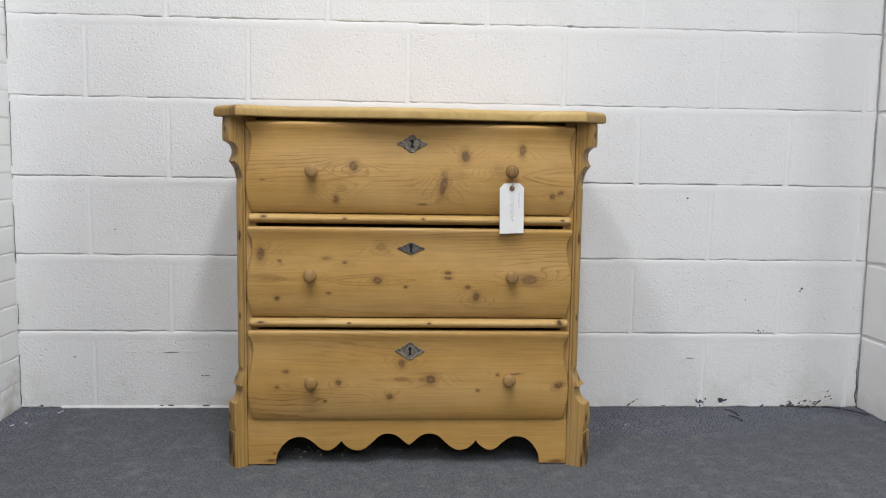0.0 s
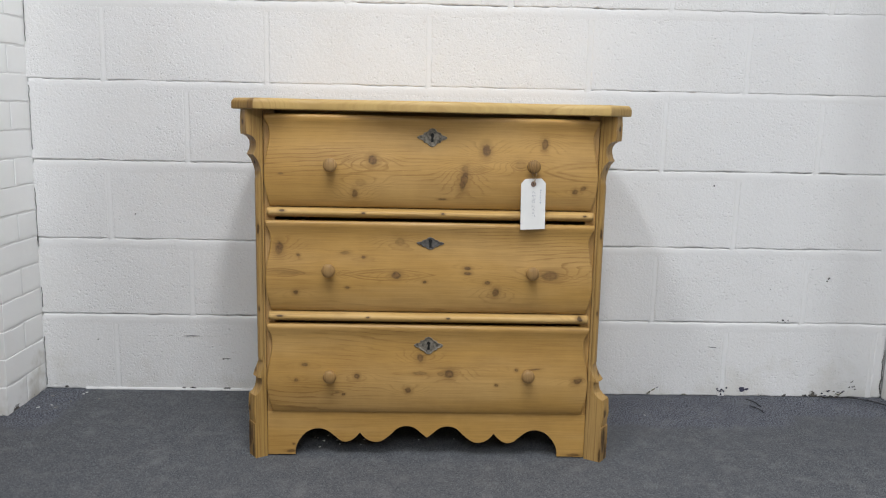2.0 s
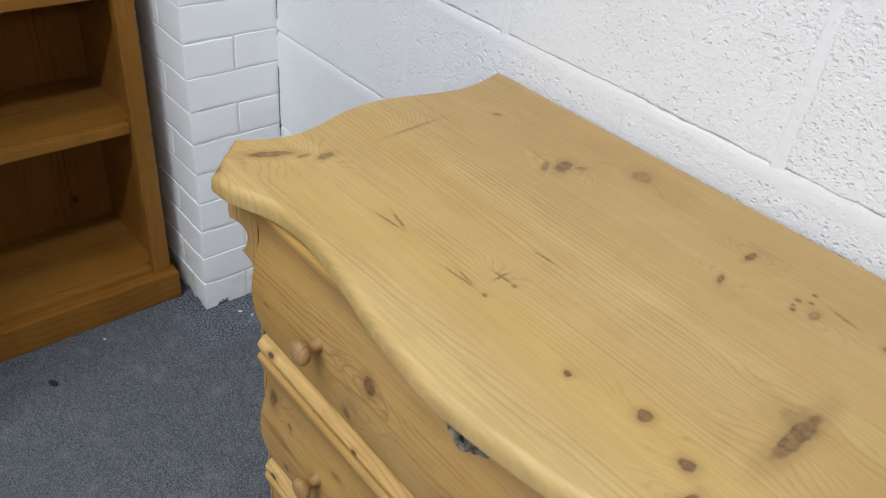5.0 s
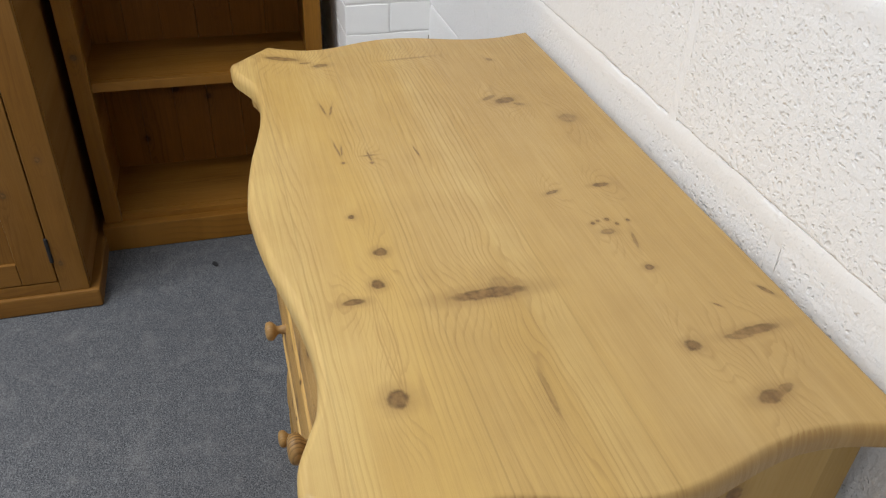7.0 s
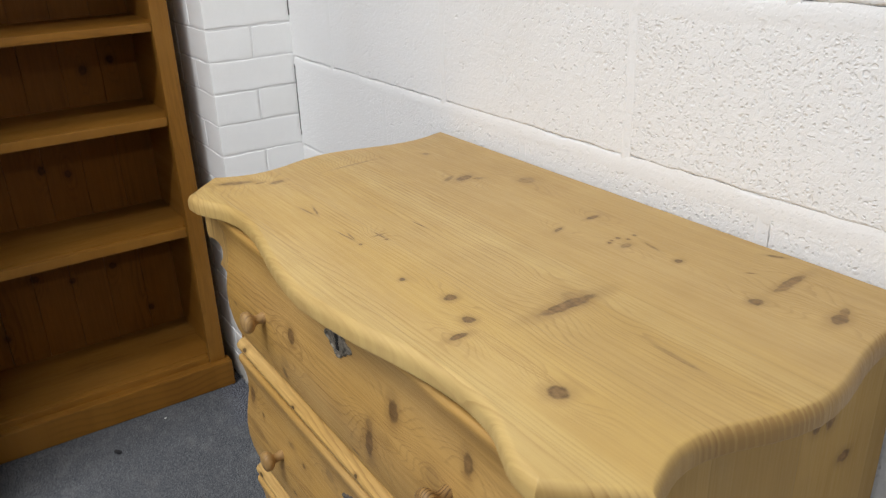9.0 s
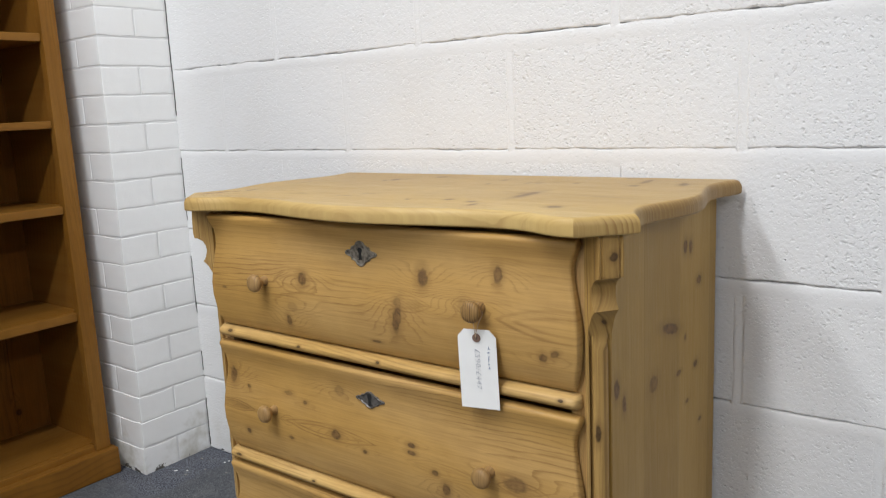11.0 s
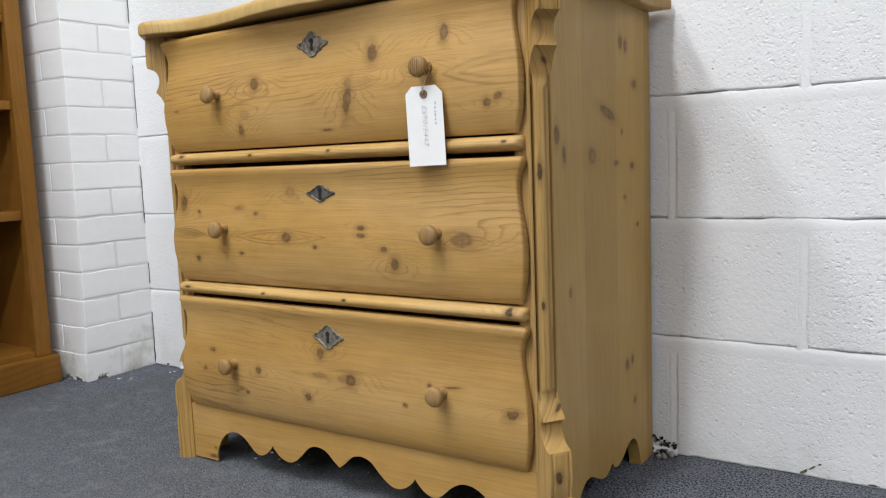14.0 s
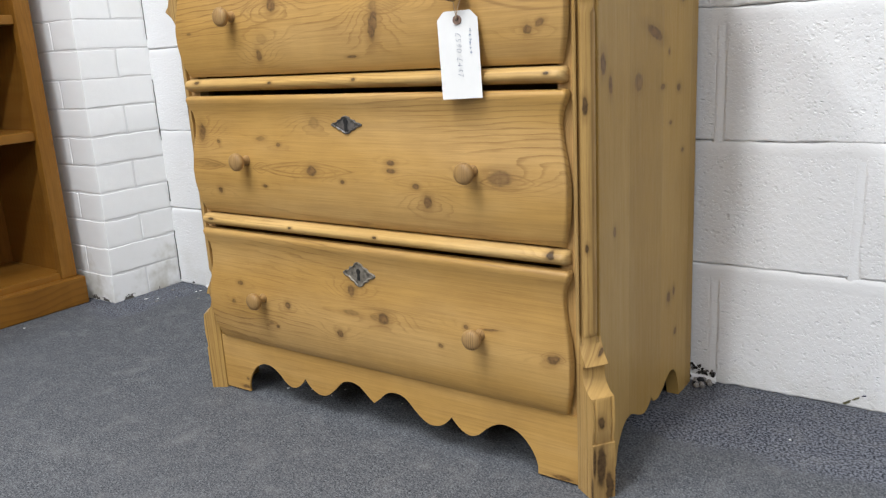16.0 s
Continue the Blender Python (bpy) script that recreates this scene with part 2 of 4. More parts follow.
def painted(name, colour, lump, fine, pits=True, worn=0.0, strength=0.5):
    """White masonry paint over block or brick, dimpled and a little dirty."""
    g = Nodes(name)
    w = g.world_place()
    place = g.vec("ADD", w, g.join(g.math("MULTIPLY", g.random(), 3.0), 0.0, 0.0))
    wob = g.vec("ADD", place, g.vec("MULTIPLY", g.node("ShaderNodeTexNoise", 1, Vector=place, Scale=50.0, Detail=2.0), (0.012, 0.012, 0.012)))
    a = g.noise(wob, lump, 4.0, 0.62)
    b = g.noise(place, fine, 3.0, 0.6)
    soft = g.noise(place, 9.0, 2.0)
    height = g.math("MULTIPLY_ADD", b, 0.14, g.math("MULTIPLY", a, 0.3))
    if pits:
        dense = g.remap(g.noise(place, 4.0, 3.0, 0.6), 0.32, 0.68, 0.08, 0.78)
        pit = 0.0
        for scale, deep, flat in ((116.0, 0.68, 1.2), (205.0, 0.42, 1.0)):
            cells = g.tree.nodes.new("ShaderNodeTexVoronoi")
            g.put(cells.inputs["Vector"], g.vec("MULTIPLY", wob, (1.0, 1.0, flat)))
            g.put(cells.inputs["Scale"], scale)
            pick = g.split(cells.outputs["Color"])
            chance = g.remap(g.math("SUBTRACT", pick[0], dense), 0.0, -0.12)
            size = g.math("MULTIPLY_ADD", pick[1], 0.32, 0.22)
            hollow = g.remap(g.math("DIVIDE", cells.outputs["Distance"], size), 1.0, 0.45, 0.0, deep)
            pit = g.math("MAXIMUM", pit, g.math("MULTIPLY", hollow, chance))
        lumps = g.remap(g.noise(place, 150.0, 2.0, 0.6), 0.34, 0.66)
        height = g.math("MULTIPLY_ADD", lumps, 0.26, height)
        height = g.math("MULTIPLY_ADD", pit, -1.0, height)
    height = g.math("MULTIPLY_ADD", soft, 0.8, height)
    dirt = g.remap(g.noise(place, 3.0, 4.0, 0.6), 0.45, 0.8, 0.0, 0.22)
    tint = g.mix(dirt, colour, tuple(c * f for c, f in zip(colour, (0.86, 0.83, 0.78))))
    # pits are also tinted slightly darker than the paint round them
    if pits:
        tint = g.mix(g.math("MULTIPLY", pit, 0.04), tint, tuple(0.55 * c for c in colour))
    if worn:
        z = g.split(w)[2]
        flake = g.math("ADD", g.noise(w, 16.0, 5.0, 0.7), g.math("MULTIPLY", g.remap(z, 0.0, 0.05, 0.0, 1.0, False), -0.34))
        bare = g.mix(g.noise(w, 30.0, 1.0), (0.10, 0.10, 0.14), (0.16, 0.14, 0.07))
        # beige stain with a ragged edge, strongest at the floor
        foot_stain = g.math("ADD", g.noise(w, 7.0, 4.0, 0.65), g.math("MULTIPLY", z, -1.6))
        tint = g.mix(g.remap(foot_stain, 0.36, 0.60, 0.0, worn * 9.0), tint, (0.50, 0.47, 0.38))
        m = g.remap(flake, 0.60 - worn, 0.63 - worn)
        tint = g.mix(m, tint, bare)
        height = g.math("MULTIPLY_ADD", m, -1.5, height)
    return g.done(tint, g.math("MULTIPLY_ADD", b, 0.2, 0.42), g.bump(height, strength, 0.0028), spec=0.18)


def plain(name, colour, rough=0.6, metal=0.0, vary=0.2, scale=60.0):
    g = Nodes(name)
    n = g.noise(g.coords(), scale, 4.0, 0.6)
    col = g.mix(g.remap(n, 0.35, 0.75, 0.0, 1.0), colour, tuple(c * (1 - vary) for c in colour))
    return g.done(col, g.math("MULTIPLY_ADD", n, 0.2, rough - 0.1), g.bump(n, 0.3, 0.001), metal)


def carpet_material():
    """Flat grey-blue contract carpet, looped pile, rougher and darker along the back wall, faint seams between the tiles."""
    g = Nodes("carpet")
    w = g.world_place()
    p = g.split(w)
    loop = g.noise(w, 360.0, 1.0, 0.6)
    clump = g.noise(w, 250.0, 2.0, 0.7)
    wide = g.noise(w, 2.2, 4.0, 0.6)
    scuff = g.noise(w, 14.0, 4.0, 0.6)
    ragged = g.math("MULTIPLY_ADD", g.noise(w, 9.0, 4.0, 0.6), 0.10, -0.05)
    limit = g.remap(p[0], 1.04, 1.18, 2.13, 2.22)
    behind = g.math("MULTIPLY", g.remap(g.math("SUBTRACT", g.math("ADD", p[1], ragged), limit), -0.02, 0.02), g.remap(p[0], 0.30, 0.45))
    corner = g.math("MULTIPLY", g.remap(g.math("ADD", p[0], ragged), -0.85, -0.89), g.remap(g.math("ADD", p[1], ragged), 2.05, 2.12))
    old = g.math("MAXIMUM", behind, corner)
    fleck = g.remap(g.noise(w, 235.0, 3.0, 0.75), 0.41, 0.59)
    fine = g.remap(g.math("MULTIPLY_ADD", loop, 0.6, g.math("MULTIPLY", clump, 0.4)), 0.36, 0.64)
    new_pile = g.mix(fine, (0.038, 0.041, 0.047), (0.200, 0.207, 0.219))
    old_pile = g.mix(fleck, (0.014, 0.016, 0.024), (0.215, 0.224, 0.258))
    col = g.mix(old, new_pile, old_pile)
    tuft = g.remap(g.noise(w, 105.0, 2.0, 0.75), 0.36, 0.64)
    col = g.mix(g.math("MULTIPLY", tuft, g.math("MULTIPLY_ADD", old, -0.27, 0.42)), col, (0.032, 0.034, 0.041))
    smear = g.remap(g.noise(w, 26.0, 5.0, 0.72), 0.46, 0.72)
    col = g.mix(g.math("MULTIPLY", smear, 0.30), col, (0.215, 0.217, 0.223))
    col = g.mix(g.remap(wide, 0.35, 0.7, 0.0, 0.3), col, (0.090, 0.093, 0.102))
    col = g.mix(g.remap(scuff, 0.52, 0.74, 0.0, 0.26), col, (0.235, 0.231, 0.233))
    for axis, off in ((0, 0.09), (1, 0.23)):
        t = g.math("ABSOLUTE", g.math("SUBTRACT", g.math("FRACT", g.math("DIVIDE", g.math("ADD", p[axis], 5.0 + off), 0.5)), 0.5))
        col = g.mix(g.remap(t, 0.0035, 0.0015, 0.0, 0.1), col, (0.035, 0.038, 0.045))
    h = g.math("MULTIPLY_ADD", loop, 0.6, clump)
    return g.done(col, 0.95, g.bump(h, 0.12, 0.0012), spec=0.1)


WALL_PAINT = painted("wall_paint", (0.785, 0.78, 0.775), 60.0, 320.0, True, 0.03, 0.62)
JOINT_PAINT = painted("joint_paint", (0.785, 0.78, 0.775), 40.0, 240.0, True, 0.0, 0.3)
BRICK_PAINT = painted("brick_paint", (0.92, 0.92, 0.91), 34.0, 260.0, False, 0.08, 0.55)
PLASTER = plain("plaster", (0.74, 0.74, 0.73), 0.8, vary=0.08, scale=6.0)
CARPET = carpet_material()
IRON = plain("dull_pewter", (0.262, 0.232, 0.186), 0.60, 0.5, 0.8, 160.0)
DARK_IRON = plain("tarnished_pewter", (0.165, 0.153, 0.140), 0.52, 0.6, 0.7, 160.0)
BLACK = plain("black_gap", (0.012, 0.011, 0.010), 0.9)
OLIVE = plain("bare_olive", (0.13, 0.12, 0.06), 0.85, vary=0.6, scale=200.0)
NAVY = plain("bare_navy", (0.06, 0.06, 0.10), 0.85, vary=0.6, scale=200.0)
BARE = plain("bare_block", (0.12, 0.115, 0.11), 0.9, vary=0.6, scale=200.0)
HOLE = plain("hole_shade", (0.035, 0.032, 0.028), 0.95, vary=0.6, scale=300.0)
SHADE = plain("slit_shade", (0.22, 0.22, 0.22), 0.95)
CRACK = plain("crack_shade", (0.07, 0.068, 0.065), 0.95)
CARD = plain("card", (0.80, 0.79, 0.765), 0.7, vary=0.05, scale=20.0)
INK = plain("ink", (0.20, 0.22, 0.28), 0.8)
PALE_INK = plain("pale_ink", (0.28, 0.33, 0.45), 0.8)
EYELET = plain("eyelet_card", (0.20, 0.12, 0.085), 0.7)
STRING = plain("string", (0.45, 0.33, 0.21), 0.9)
DARK_LINT = plain("dark_lint", (0.02, 0.02, 0.022), 0.95)
WHITE_LINT = plain("white_lint", (0.62, 0.62, 0.60), 0.9)
MORTAR = plain("mortar", (0.30, 0.28, 0.26), 0.95, vary=0.6, scale=300.0)


# ---- mesh helpers ----
def finish(bm, material, angle=0.6):
    bmesh.ops.recalc_face_normals(bm, faces=bm.faces)
    for f in bm.faces:
        f.smooth = True
    for e in bm.edges:
        e.smooth = len(e.link_faces) == 2 and e.calc_face_angle(0) < angle and max(len(f.verts) for f in e.link_faces) < 12
    bmesh.ops.triangulate(bm, faces=[f for f in bm.faces if len(f.verts) > 11], ngon_method="BEAUTY")
    bm.normal_update()
    bm.verts.index_update()
    bm.faces.index_update()
    shading = {}
    for v in bm.verts:
        todo = set(v.link_faces)
        while todo:
            group = [todo.pop()]
            for f in group:
                for e in f.edges:
                    if v in e.verts and e.smooth:
                        for o in e.link_faces:
                            if o in todo:
                                todo.discard(o)
                                group.append(o)
            n = sum((f.normal * f.calc_area() for f in group), Vector())
            for f in group:
                shading[v.index, f.index] = n.normalized() if n.length > 1e-12 else f.normal.copy()
    me = bpy.data.meshes.new("mesh")
    bm.to_mesh(me)
    bm.free()
    me.normals_split_custom_set([shading[v, p.index] for p in me.polygons for v in p.vertices])
    me.materials.append(material)
    return me


def part(name, bm, material, parent=None, label="", angle=0.6):
    ob = new(name, finish(bm, material, angle))
    ob.parent = parent
    return tagged(ob, label)


def thing(name, at, label, category, group="", kind=""):
    ob = new(name)
    ob.empty_display_size = 0.1
    ob.location = at
    return tagged(ob, label, category, group, kind)


def box(bm, x0, x1, y0, y1, z0, z1, bevel=0.0):
    made = bmesh.ops.create_cube(bm, size=1.0)["verts"]
    bmesh.ops.transform(bm, matrix=Matrix.LocRotScale(((x0 + x1) / 2, (y0 + y1) / 2, (z0 + z1) / 2), None, (x1 - x0, y1 - y0, z1 - z0)), verts=made)
    if bevel:
        bmesh.ops.bevel(bm, geom=list({e for v in made for e in v.link_edges}), offset=bevel, segments=2, affect="EDGES", profile=0.5)
    return bm


def boxed(*a, bevel=0.002):
    return box(bmesh.new(), *a, bevel=bevel)


def rings(bm, loops, cap=True, closed=True):
    """Skins a stack of equally long point loops."""
    rows = [[bm.verts.new(p) for p in loop] for loop in loops]
    n = len(rows[0])
    for a, b in zip(rows, rows[1:]):
        for i in range(n if closed else n - 1):
            j = (i + 1) % n
            bm.faces.new((a[i], a[j], b[j], b[i]))
    if cap:
        bm.faces.new(rows[0][::-1])
        bm.faces.new(rows[-1])
    return bm


def lathe(bm, profile, m=Matrix(), steps=20):
    loops = [[m @ Vector((r * math.cos(2 * math.pi * i / steps), r * math.sin(2 * math.pi * i / steps), h)) for i in range(steps)] for r, h in profile]
    return rings(bm, loops)


def spline(points, per=6):
    """A smooth line through the points."""
    out = []
    for i in range(len(points) - 1):
        a, b, c, d = (Vector(points[max(0, min(len(points) - 1, i + k))]) for k in (-1, 0, 1, 2))
        for s in range(per):
            t = s / per
            out.append(0.5 * (2 * b + (c - a) * t + (2 * a - 5 * b + 4 * c - d) * t * t + (3 * b - a - 3 * c + d) * t ** 3))
    out.append(Vector(points[-1]))
    return out


def inset(loop, d):
    """A closed plane outline, anticlockwise, moved inwards by d."""
    out, n = [], len(loop)
    for i, p in enumerate(loop):
        a, b = (p - loop[i - 1]).normalized(), (loop[(i + 1) % n] - p).normalized()
        t = (a + b).normalized()
        out.append(p + Vector((-t.y, t.x)) * d / max(0.6, t.dot(a)))
    return out


def cord(bm, points, r, sides=6):
    """A round cord along a line of points."""
    pts, loops = [Vector(p) for p in points], []
    for i, p in enumerate(pts):
        t = (pts[min(i + 1, len(pts) - 1)] - pts[max(i - 1, 0)]).normalized()
        q = t.to_track_quat("Z", "Y")
        loops.append([p + q @ Vector((r * math.cos(k * math.tau / sides), r * math.sin(k * math.tau / sides), 0)) for k in range(sides)])
    return rings(bm, loops)


# ---- the room ----
BACK, LEFT, RIGHT = 2.383, -1.0, 1.484
COURSE, FIRST = 0.2215, 0.2215

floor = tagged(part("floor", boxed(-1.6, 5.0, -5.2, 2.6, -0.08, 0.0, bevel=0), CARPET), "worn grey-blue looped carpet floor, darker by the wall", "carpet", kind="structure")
ceiling = tagged(part("ceiling", boxed(-1.6, 5.0, -5.2, 2.6, CEILING, CEILING + 0.1, bevel=0), PLASTER), "plain white painted ceiling", "ceiling", kind="structure")
wall_north = tagged(part("wall_north", boxed(LEFT - 0.5, 5.0, BACK + 0.012, 2.6, 0.0, CEILING, bevel=0), JOINT_PAINT), "white painted concrete block wall with recessed joints", "wall", kind="structure")
wall_west = tagged(part("wall_west", boxed(-1.6, -1.42, -5.2, BACK + 0.006, 0.0, CEILING, bevel=0), PLASTER), "plain white painted side wall behind the bookcase", "wall", kind="structure")
wall_east = tagged(part("wall_east", boxed(4.9, 5.0, -5.2, BACK + 0.006, 0.0, CEILING, bevel=0), PLASTER), "plain white painted far side wall", "wall", kind="structure")
wall_south = tagged(part("wall_south", boxed(-1.42, 4.9, -5.2, -5.1, 0.0, CEILING, bevel=0), PLASTER), "plain white painted wall", "wall", kind="structure")
# the pier's thickly painted joints lie a little behind its bricks and lean with them at the foot
bm = bmesh.new()
rings(bm, [[Vector((-1.42, y, z)), Vector((LEFT - 0.0014, y, z)), Vector((LEFT - 0.0014, BACK + 0.006, z)), Vector((-1.42, BACK + 0.006, z))] for y, z in ((2.1646, 0.0), (2.1745, 0.3), (2.1745, CEILING))])
pier_west = tagged(part("wall_pier_west", bm, JOINT_PAINT), "white painted brick pier in the corner", "brick pier", kind="structure")
pier_east = tagged(part("wall_pier_east", boxed(RIGHT + 0.006, 1.93, 2.161, BACK + 0.006, 0.0, CEILING, bevel=0), JOINT_PAINT), "white painted block pier in the corner", "block pier", kind="structure")


# ---- chest of drawers: local y runs to the wall, 0 is the plane of the front ----
chest = thing("chest_of_drawers", (0.113, 1.93, 0.0), "antique waxed pine chest of three shaped drawers with a serpentine top", "chest of drawers")

half = [(0.0, -0.052), (0.056, -0.047), (0.11, -0.039), (0.158, -0.029), (0.21, -0.020), (0.261, -0.0165), (0.305, -0.022), (0.335, -0.034), (0.36, -0.044), (0.391, -0.047)]
end = [(0.4515, 0.012), (0.440, 0.034), (0.4305, 0.058), (0.428, 0.086), (0.4345, 0.118), (0.4475, 0.157), (0.455, 0.200), (0.4505, 0.245), (0.4365, 0.295), (0.428, 0.340), (0.430, 0.380), (0.438, 0.410)]
right_side = spline(half, 6) + spline(end, 2) + [Vector((0.4445, 0.437))]
outline = right_side + [Vector((-p.x, p.y)) for p in reversed(right_side[1:])]
TOP_KNOTS = [(-0.400, -0.040, 0.011, 0.010, 0.85, 0), (0.316, 0.041, 0.010, 0.0095, 1, 0), (0.169, 0.056, 0.007, 0.006, 1, 0), (0.119, 0.069, 0.006, 0.0065, 1, 20), (0.190, 0.029, 0.0045, 0.010, 1, 0), (0.050, 0.052, 0.004, 0.0035, 1, 0), (-0.193, 0.309, 0.0085, 0.015, 0.9, 20), (-0.205, 0.290, 0.004, 0.012, 0.6, 30), (-0.178, 0.325, 0.004, 0.008, 0.6, -30), (0.044, 0.342, 0.0035, 0.010, 0.9, 0)]
TOP_KNOTS += [(0.202, 0.322, 0.0045, 0.005, 1, 0), (0.315, 0.305, 0.0065, 0.0075, 0.95, 0), (0.384, 0.336, 0.007, 0.013, 0.95, 8), (0.380, 0.352, 0.004, 0.010, 0.7, 20), (0.205, 0.154, 0.0080, 0.036, 1, 0), (0.198, 0.170, 0.016, 0.012, 0.35, 0), (0.309, 0.371, 0.0052, 0.024, 0.85, 3), (0.313, 0.352, 0.004, 0.014, 0.6, -8), (-0.125, 0.374, 0.013, 0.012, 0.55, 0), (-0.359, 0.081, 0.006, 0.011, 0.8, 12)]
TOP_KNOTS += [(-0.395, 0.028, 0.007, 0.026, 0.85, -25), (-0.372, 0.060, 0.003, 0.008, 0.7, 0), (0.135, 0.309, 0.005, 0.008, 0.6, 0), (0.117, 0.300, 0.0025, 0.0025, 1, 0), (0.114, 0.307, 0.002, 0.002, 1, 0), (0.113, 0.318, 0.0025, 0.0025, 1, 0), (0.123, 0.325, 0.0025, 0.002, 1, 0), (0.119, 0.340, 0.0025, 0.002, 1, 0), (0.155, 0.330, 0.014, 0.002, 0.55, -12), (0.260, 0.415, 0.009, 0.0025, 0.85, 28), (0.270, 0.357, 0.004, 0.0012, 1, 40)]
TOP_KNOTS += [(-0.214, 0.062, 0.016, 0.0013, 0.85, 6), (-0.208, 0.072, 0.014, 0.0013, 0.85, -14), (-0.100, 0.062, 0.018, 0.0012, 0.8, 5), (-0.096, 0.067, 0.012, 0.0011, 0.7, -8), (-0.066, 0.064, 0.0025, 0.002, 1, 0), (-0.076, 0.097, 0.011, 0.0013, 0.85, 4), (-0.078, 0.097, 0.0014, 0.008, 0.8, 0), (-0.060, 0.097, 0.0025, 0.002, 1, 0), (-0.363, 0.215, 0.0022, 0.034, 0.5, 4), (-0.077, 0.155, 0.012, 0.0010, 0.8, 5), (0.048, 0.281, 0.003, 0.008, 0.85, 20), (-0.336, 0.334, 0.006, 0.004, 0.7, 30), (0.336, 0.161, 0.030, 0.0028, 0.45, -2)]
TOP_BANDS = ((0.198, 0.024, (0.56, 0.40, 0.165), 0.45), (0.335, 0.115, (0.46, 0.305, 0.126), 0.55), (-0.030, 0.030, (0.56, 0.40, 0.155), 0.5), (0.118, 0.030, (0.48, 0.325, 0.13), 0.3))
TOP_PINE = pine("pine_top", 0, 1, TOP_KNOTS, pale=(0.520, 0.357, 0.133), late=(0.312, 0.184, 0.062), knot=(0.165, 0.090, 0.035), lines=270.0, figure=4.2, contrast=0.50, swell=3.4, streaks=0.46, early=0.58, sheen=0.28, ends=1.0, seams=(-0.0085, 0.100, 0.2185), seed=3.0, bands=TOP_BANDS, figured=((-0.005, 0.016, 0.6), (0.165, 0.035, 0.7)), through=14.0, eyes=((0.243, 0.049, 0.078, 0.0065, 0.5),))
bm = bmesh.new()
levels = [(0.8178, 0.003), (0.8190, 0.0010), (0.8212, 0.0), (0.8315, 0.0), (0.8358, 0.0010), (0.8388, 0.0026), (0.8410, 0.0048), (0.8421, 0.0066), (0.8425, 0.0085)]
N, F = len(outline), len(spline(half, 6))


def rim_line(d):
    """The outline moved inwards, its points kept in order where they crowd at the front corners."""
    loop = inset(outline, d)
    for i in range(F - 2, 0, -1):
        loop[i].x = min(loop[i].x, loop[i + 1].x - 0.0012)
        loop[-i].x = -loop[i].x
    return loop


rings(bm, [[Vector((q.x, q.y, z)) for q in rim_line(d)] for z, d in levels], cap=False)
for k in (0, len(levels) - 1):
    bm.verts.ensure_lookup_table()
    row = [bm.verts[k * N + i] for i in range(N)]
    pair = lambda i: row[-i % N]
    tip, tip_left = row[F], pair(F)
    line = [bm.verts.new((v.co.x, tip.co.y, v.co.z)) for v in [pair(i) for i in range(F - 1, 0, -1)] + row[:F]]
    front = [pair(i) for i in range(F - 1, 0, -1)] + row[:F]
    for a, b, c, d in zip(front, front[1:], line[1:], line):
        bm.faces.new((a, b, c, d))
    bm.faces.new((front[-1], tip, line[-1]))
    bm.faces.new((tip_left, front[0], line[0]))
    J = F + 6
    rim = [tip_left] + line + [row[i] for i in range(F, J + 1)] + [pair(i) for i in range(J, F, -1)]
    hub = bm.verts.new((0.0, 0.05, tip.co.z))
    for a, b in zip(rim, rim[1:] + rim[:1]):
        bm.faces.new((a, b, hub))
    for i in range(J, len(right_side) - 1):
        bm.faces.new((pair(i), row[i], row[i + 1], pair(i + 1)))
part("top", bm, TOP_PINE, chest, "thick serpentine pine top with rounded edges and dark knots", 0.5)

SIDE_KNOTS = [(0.635, 0.234, 0.008, 0.030, 1, 15), (0.752, 0.293, 0.010, 0.008, 1, 0), (0.748, 0.316, 0.010, 0.008, 0.9, 0), (0.687, 0.355, 0.007, 0.010, 1, 0), (0.554, 0.269, 0.004, 0.010, 0.9, 0), (0.548, 0.343, 0.006, 0.009, 1, 0), (0.599, 0.044, 0.013, 0.008, 1, 0), (0.570, 0.067, 0.012, 0.006, 1, 0), (0.567, 0.169, 0.012, 0.016, 0.7, 0), (0.495, 0.306, 0.003, 0.007, 0.9, 0), (0.444, 0.366, 0.004, 0.007, 0.9, 0), (0.203, 0.309, 0.009, 0.009, 1, 0), (0.208, 0.334, 0.008, 0.006, 1, 0), (0.605, 0.296, 0.005, 0.004, 1, 0), (0.367, 0.08, 0.007, 0.005, 0.8, 0), (0.131, 0.344, 0.006, 0.006, 0.9, 0)]
SIDE_PINE = pine("pine_side", 2, 1, SIDE_KNOTS, pale=(0.412, 0.262, 0.082), late=(0.255, 0.150, 0.040), knot=(0.150, 0.072, 0.026), lines=90.0, figure=1.5, contrast=0.14, swell=0.6, streaks=0.35, boards=0.135, seams=(0.135, 0.27, 0.405), seed=11.0)
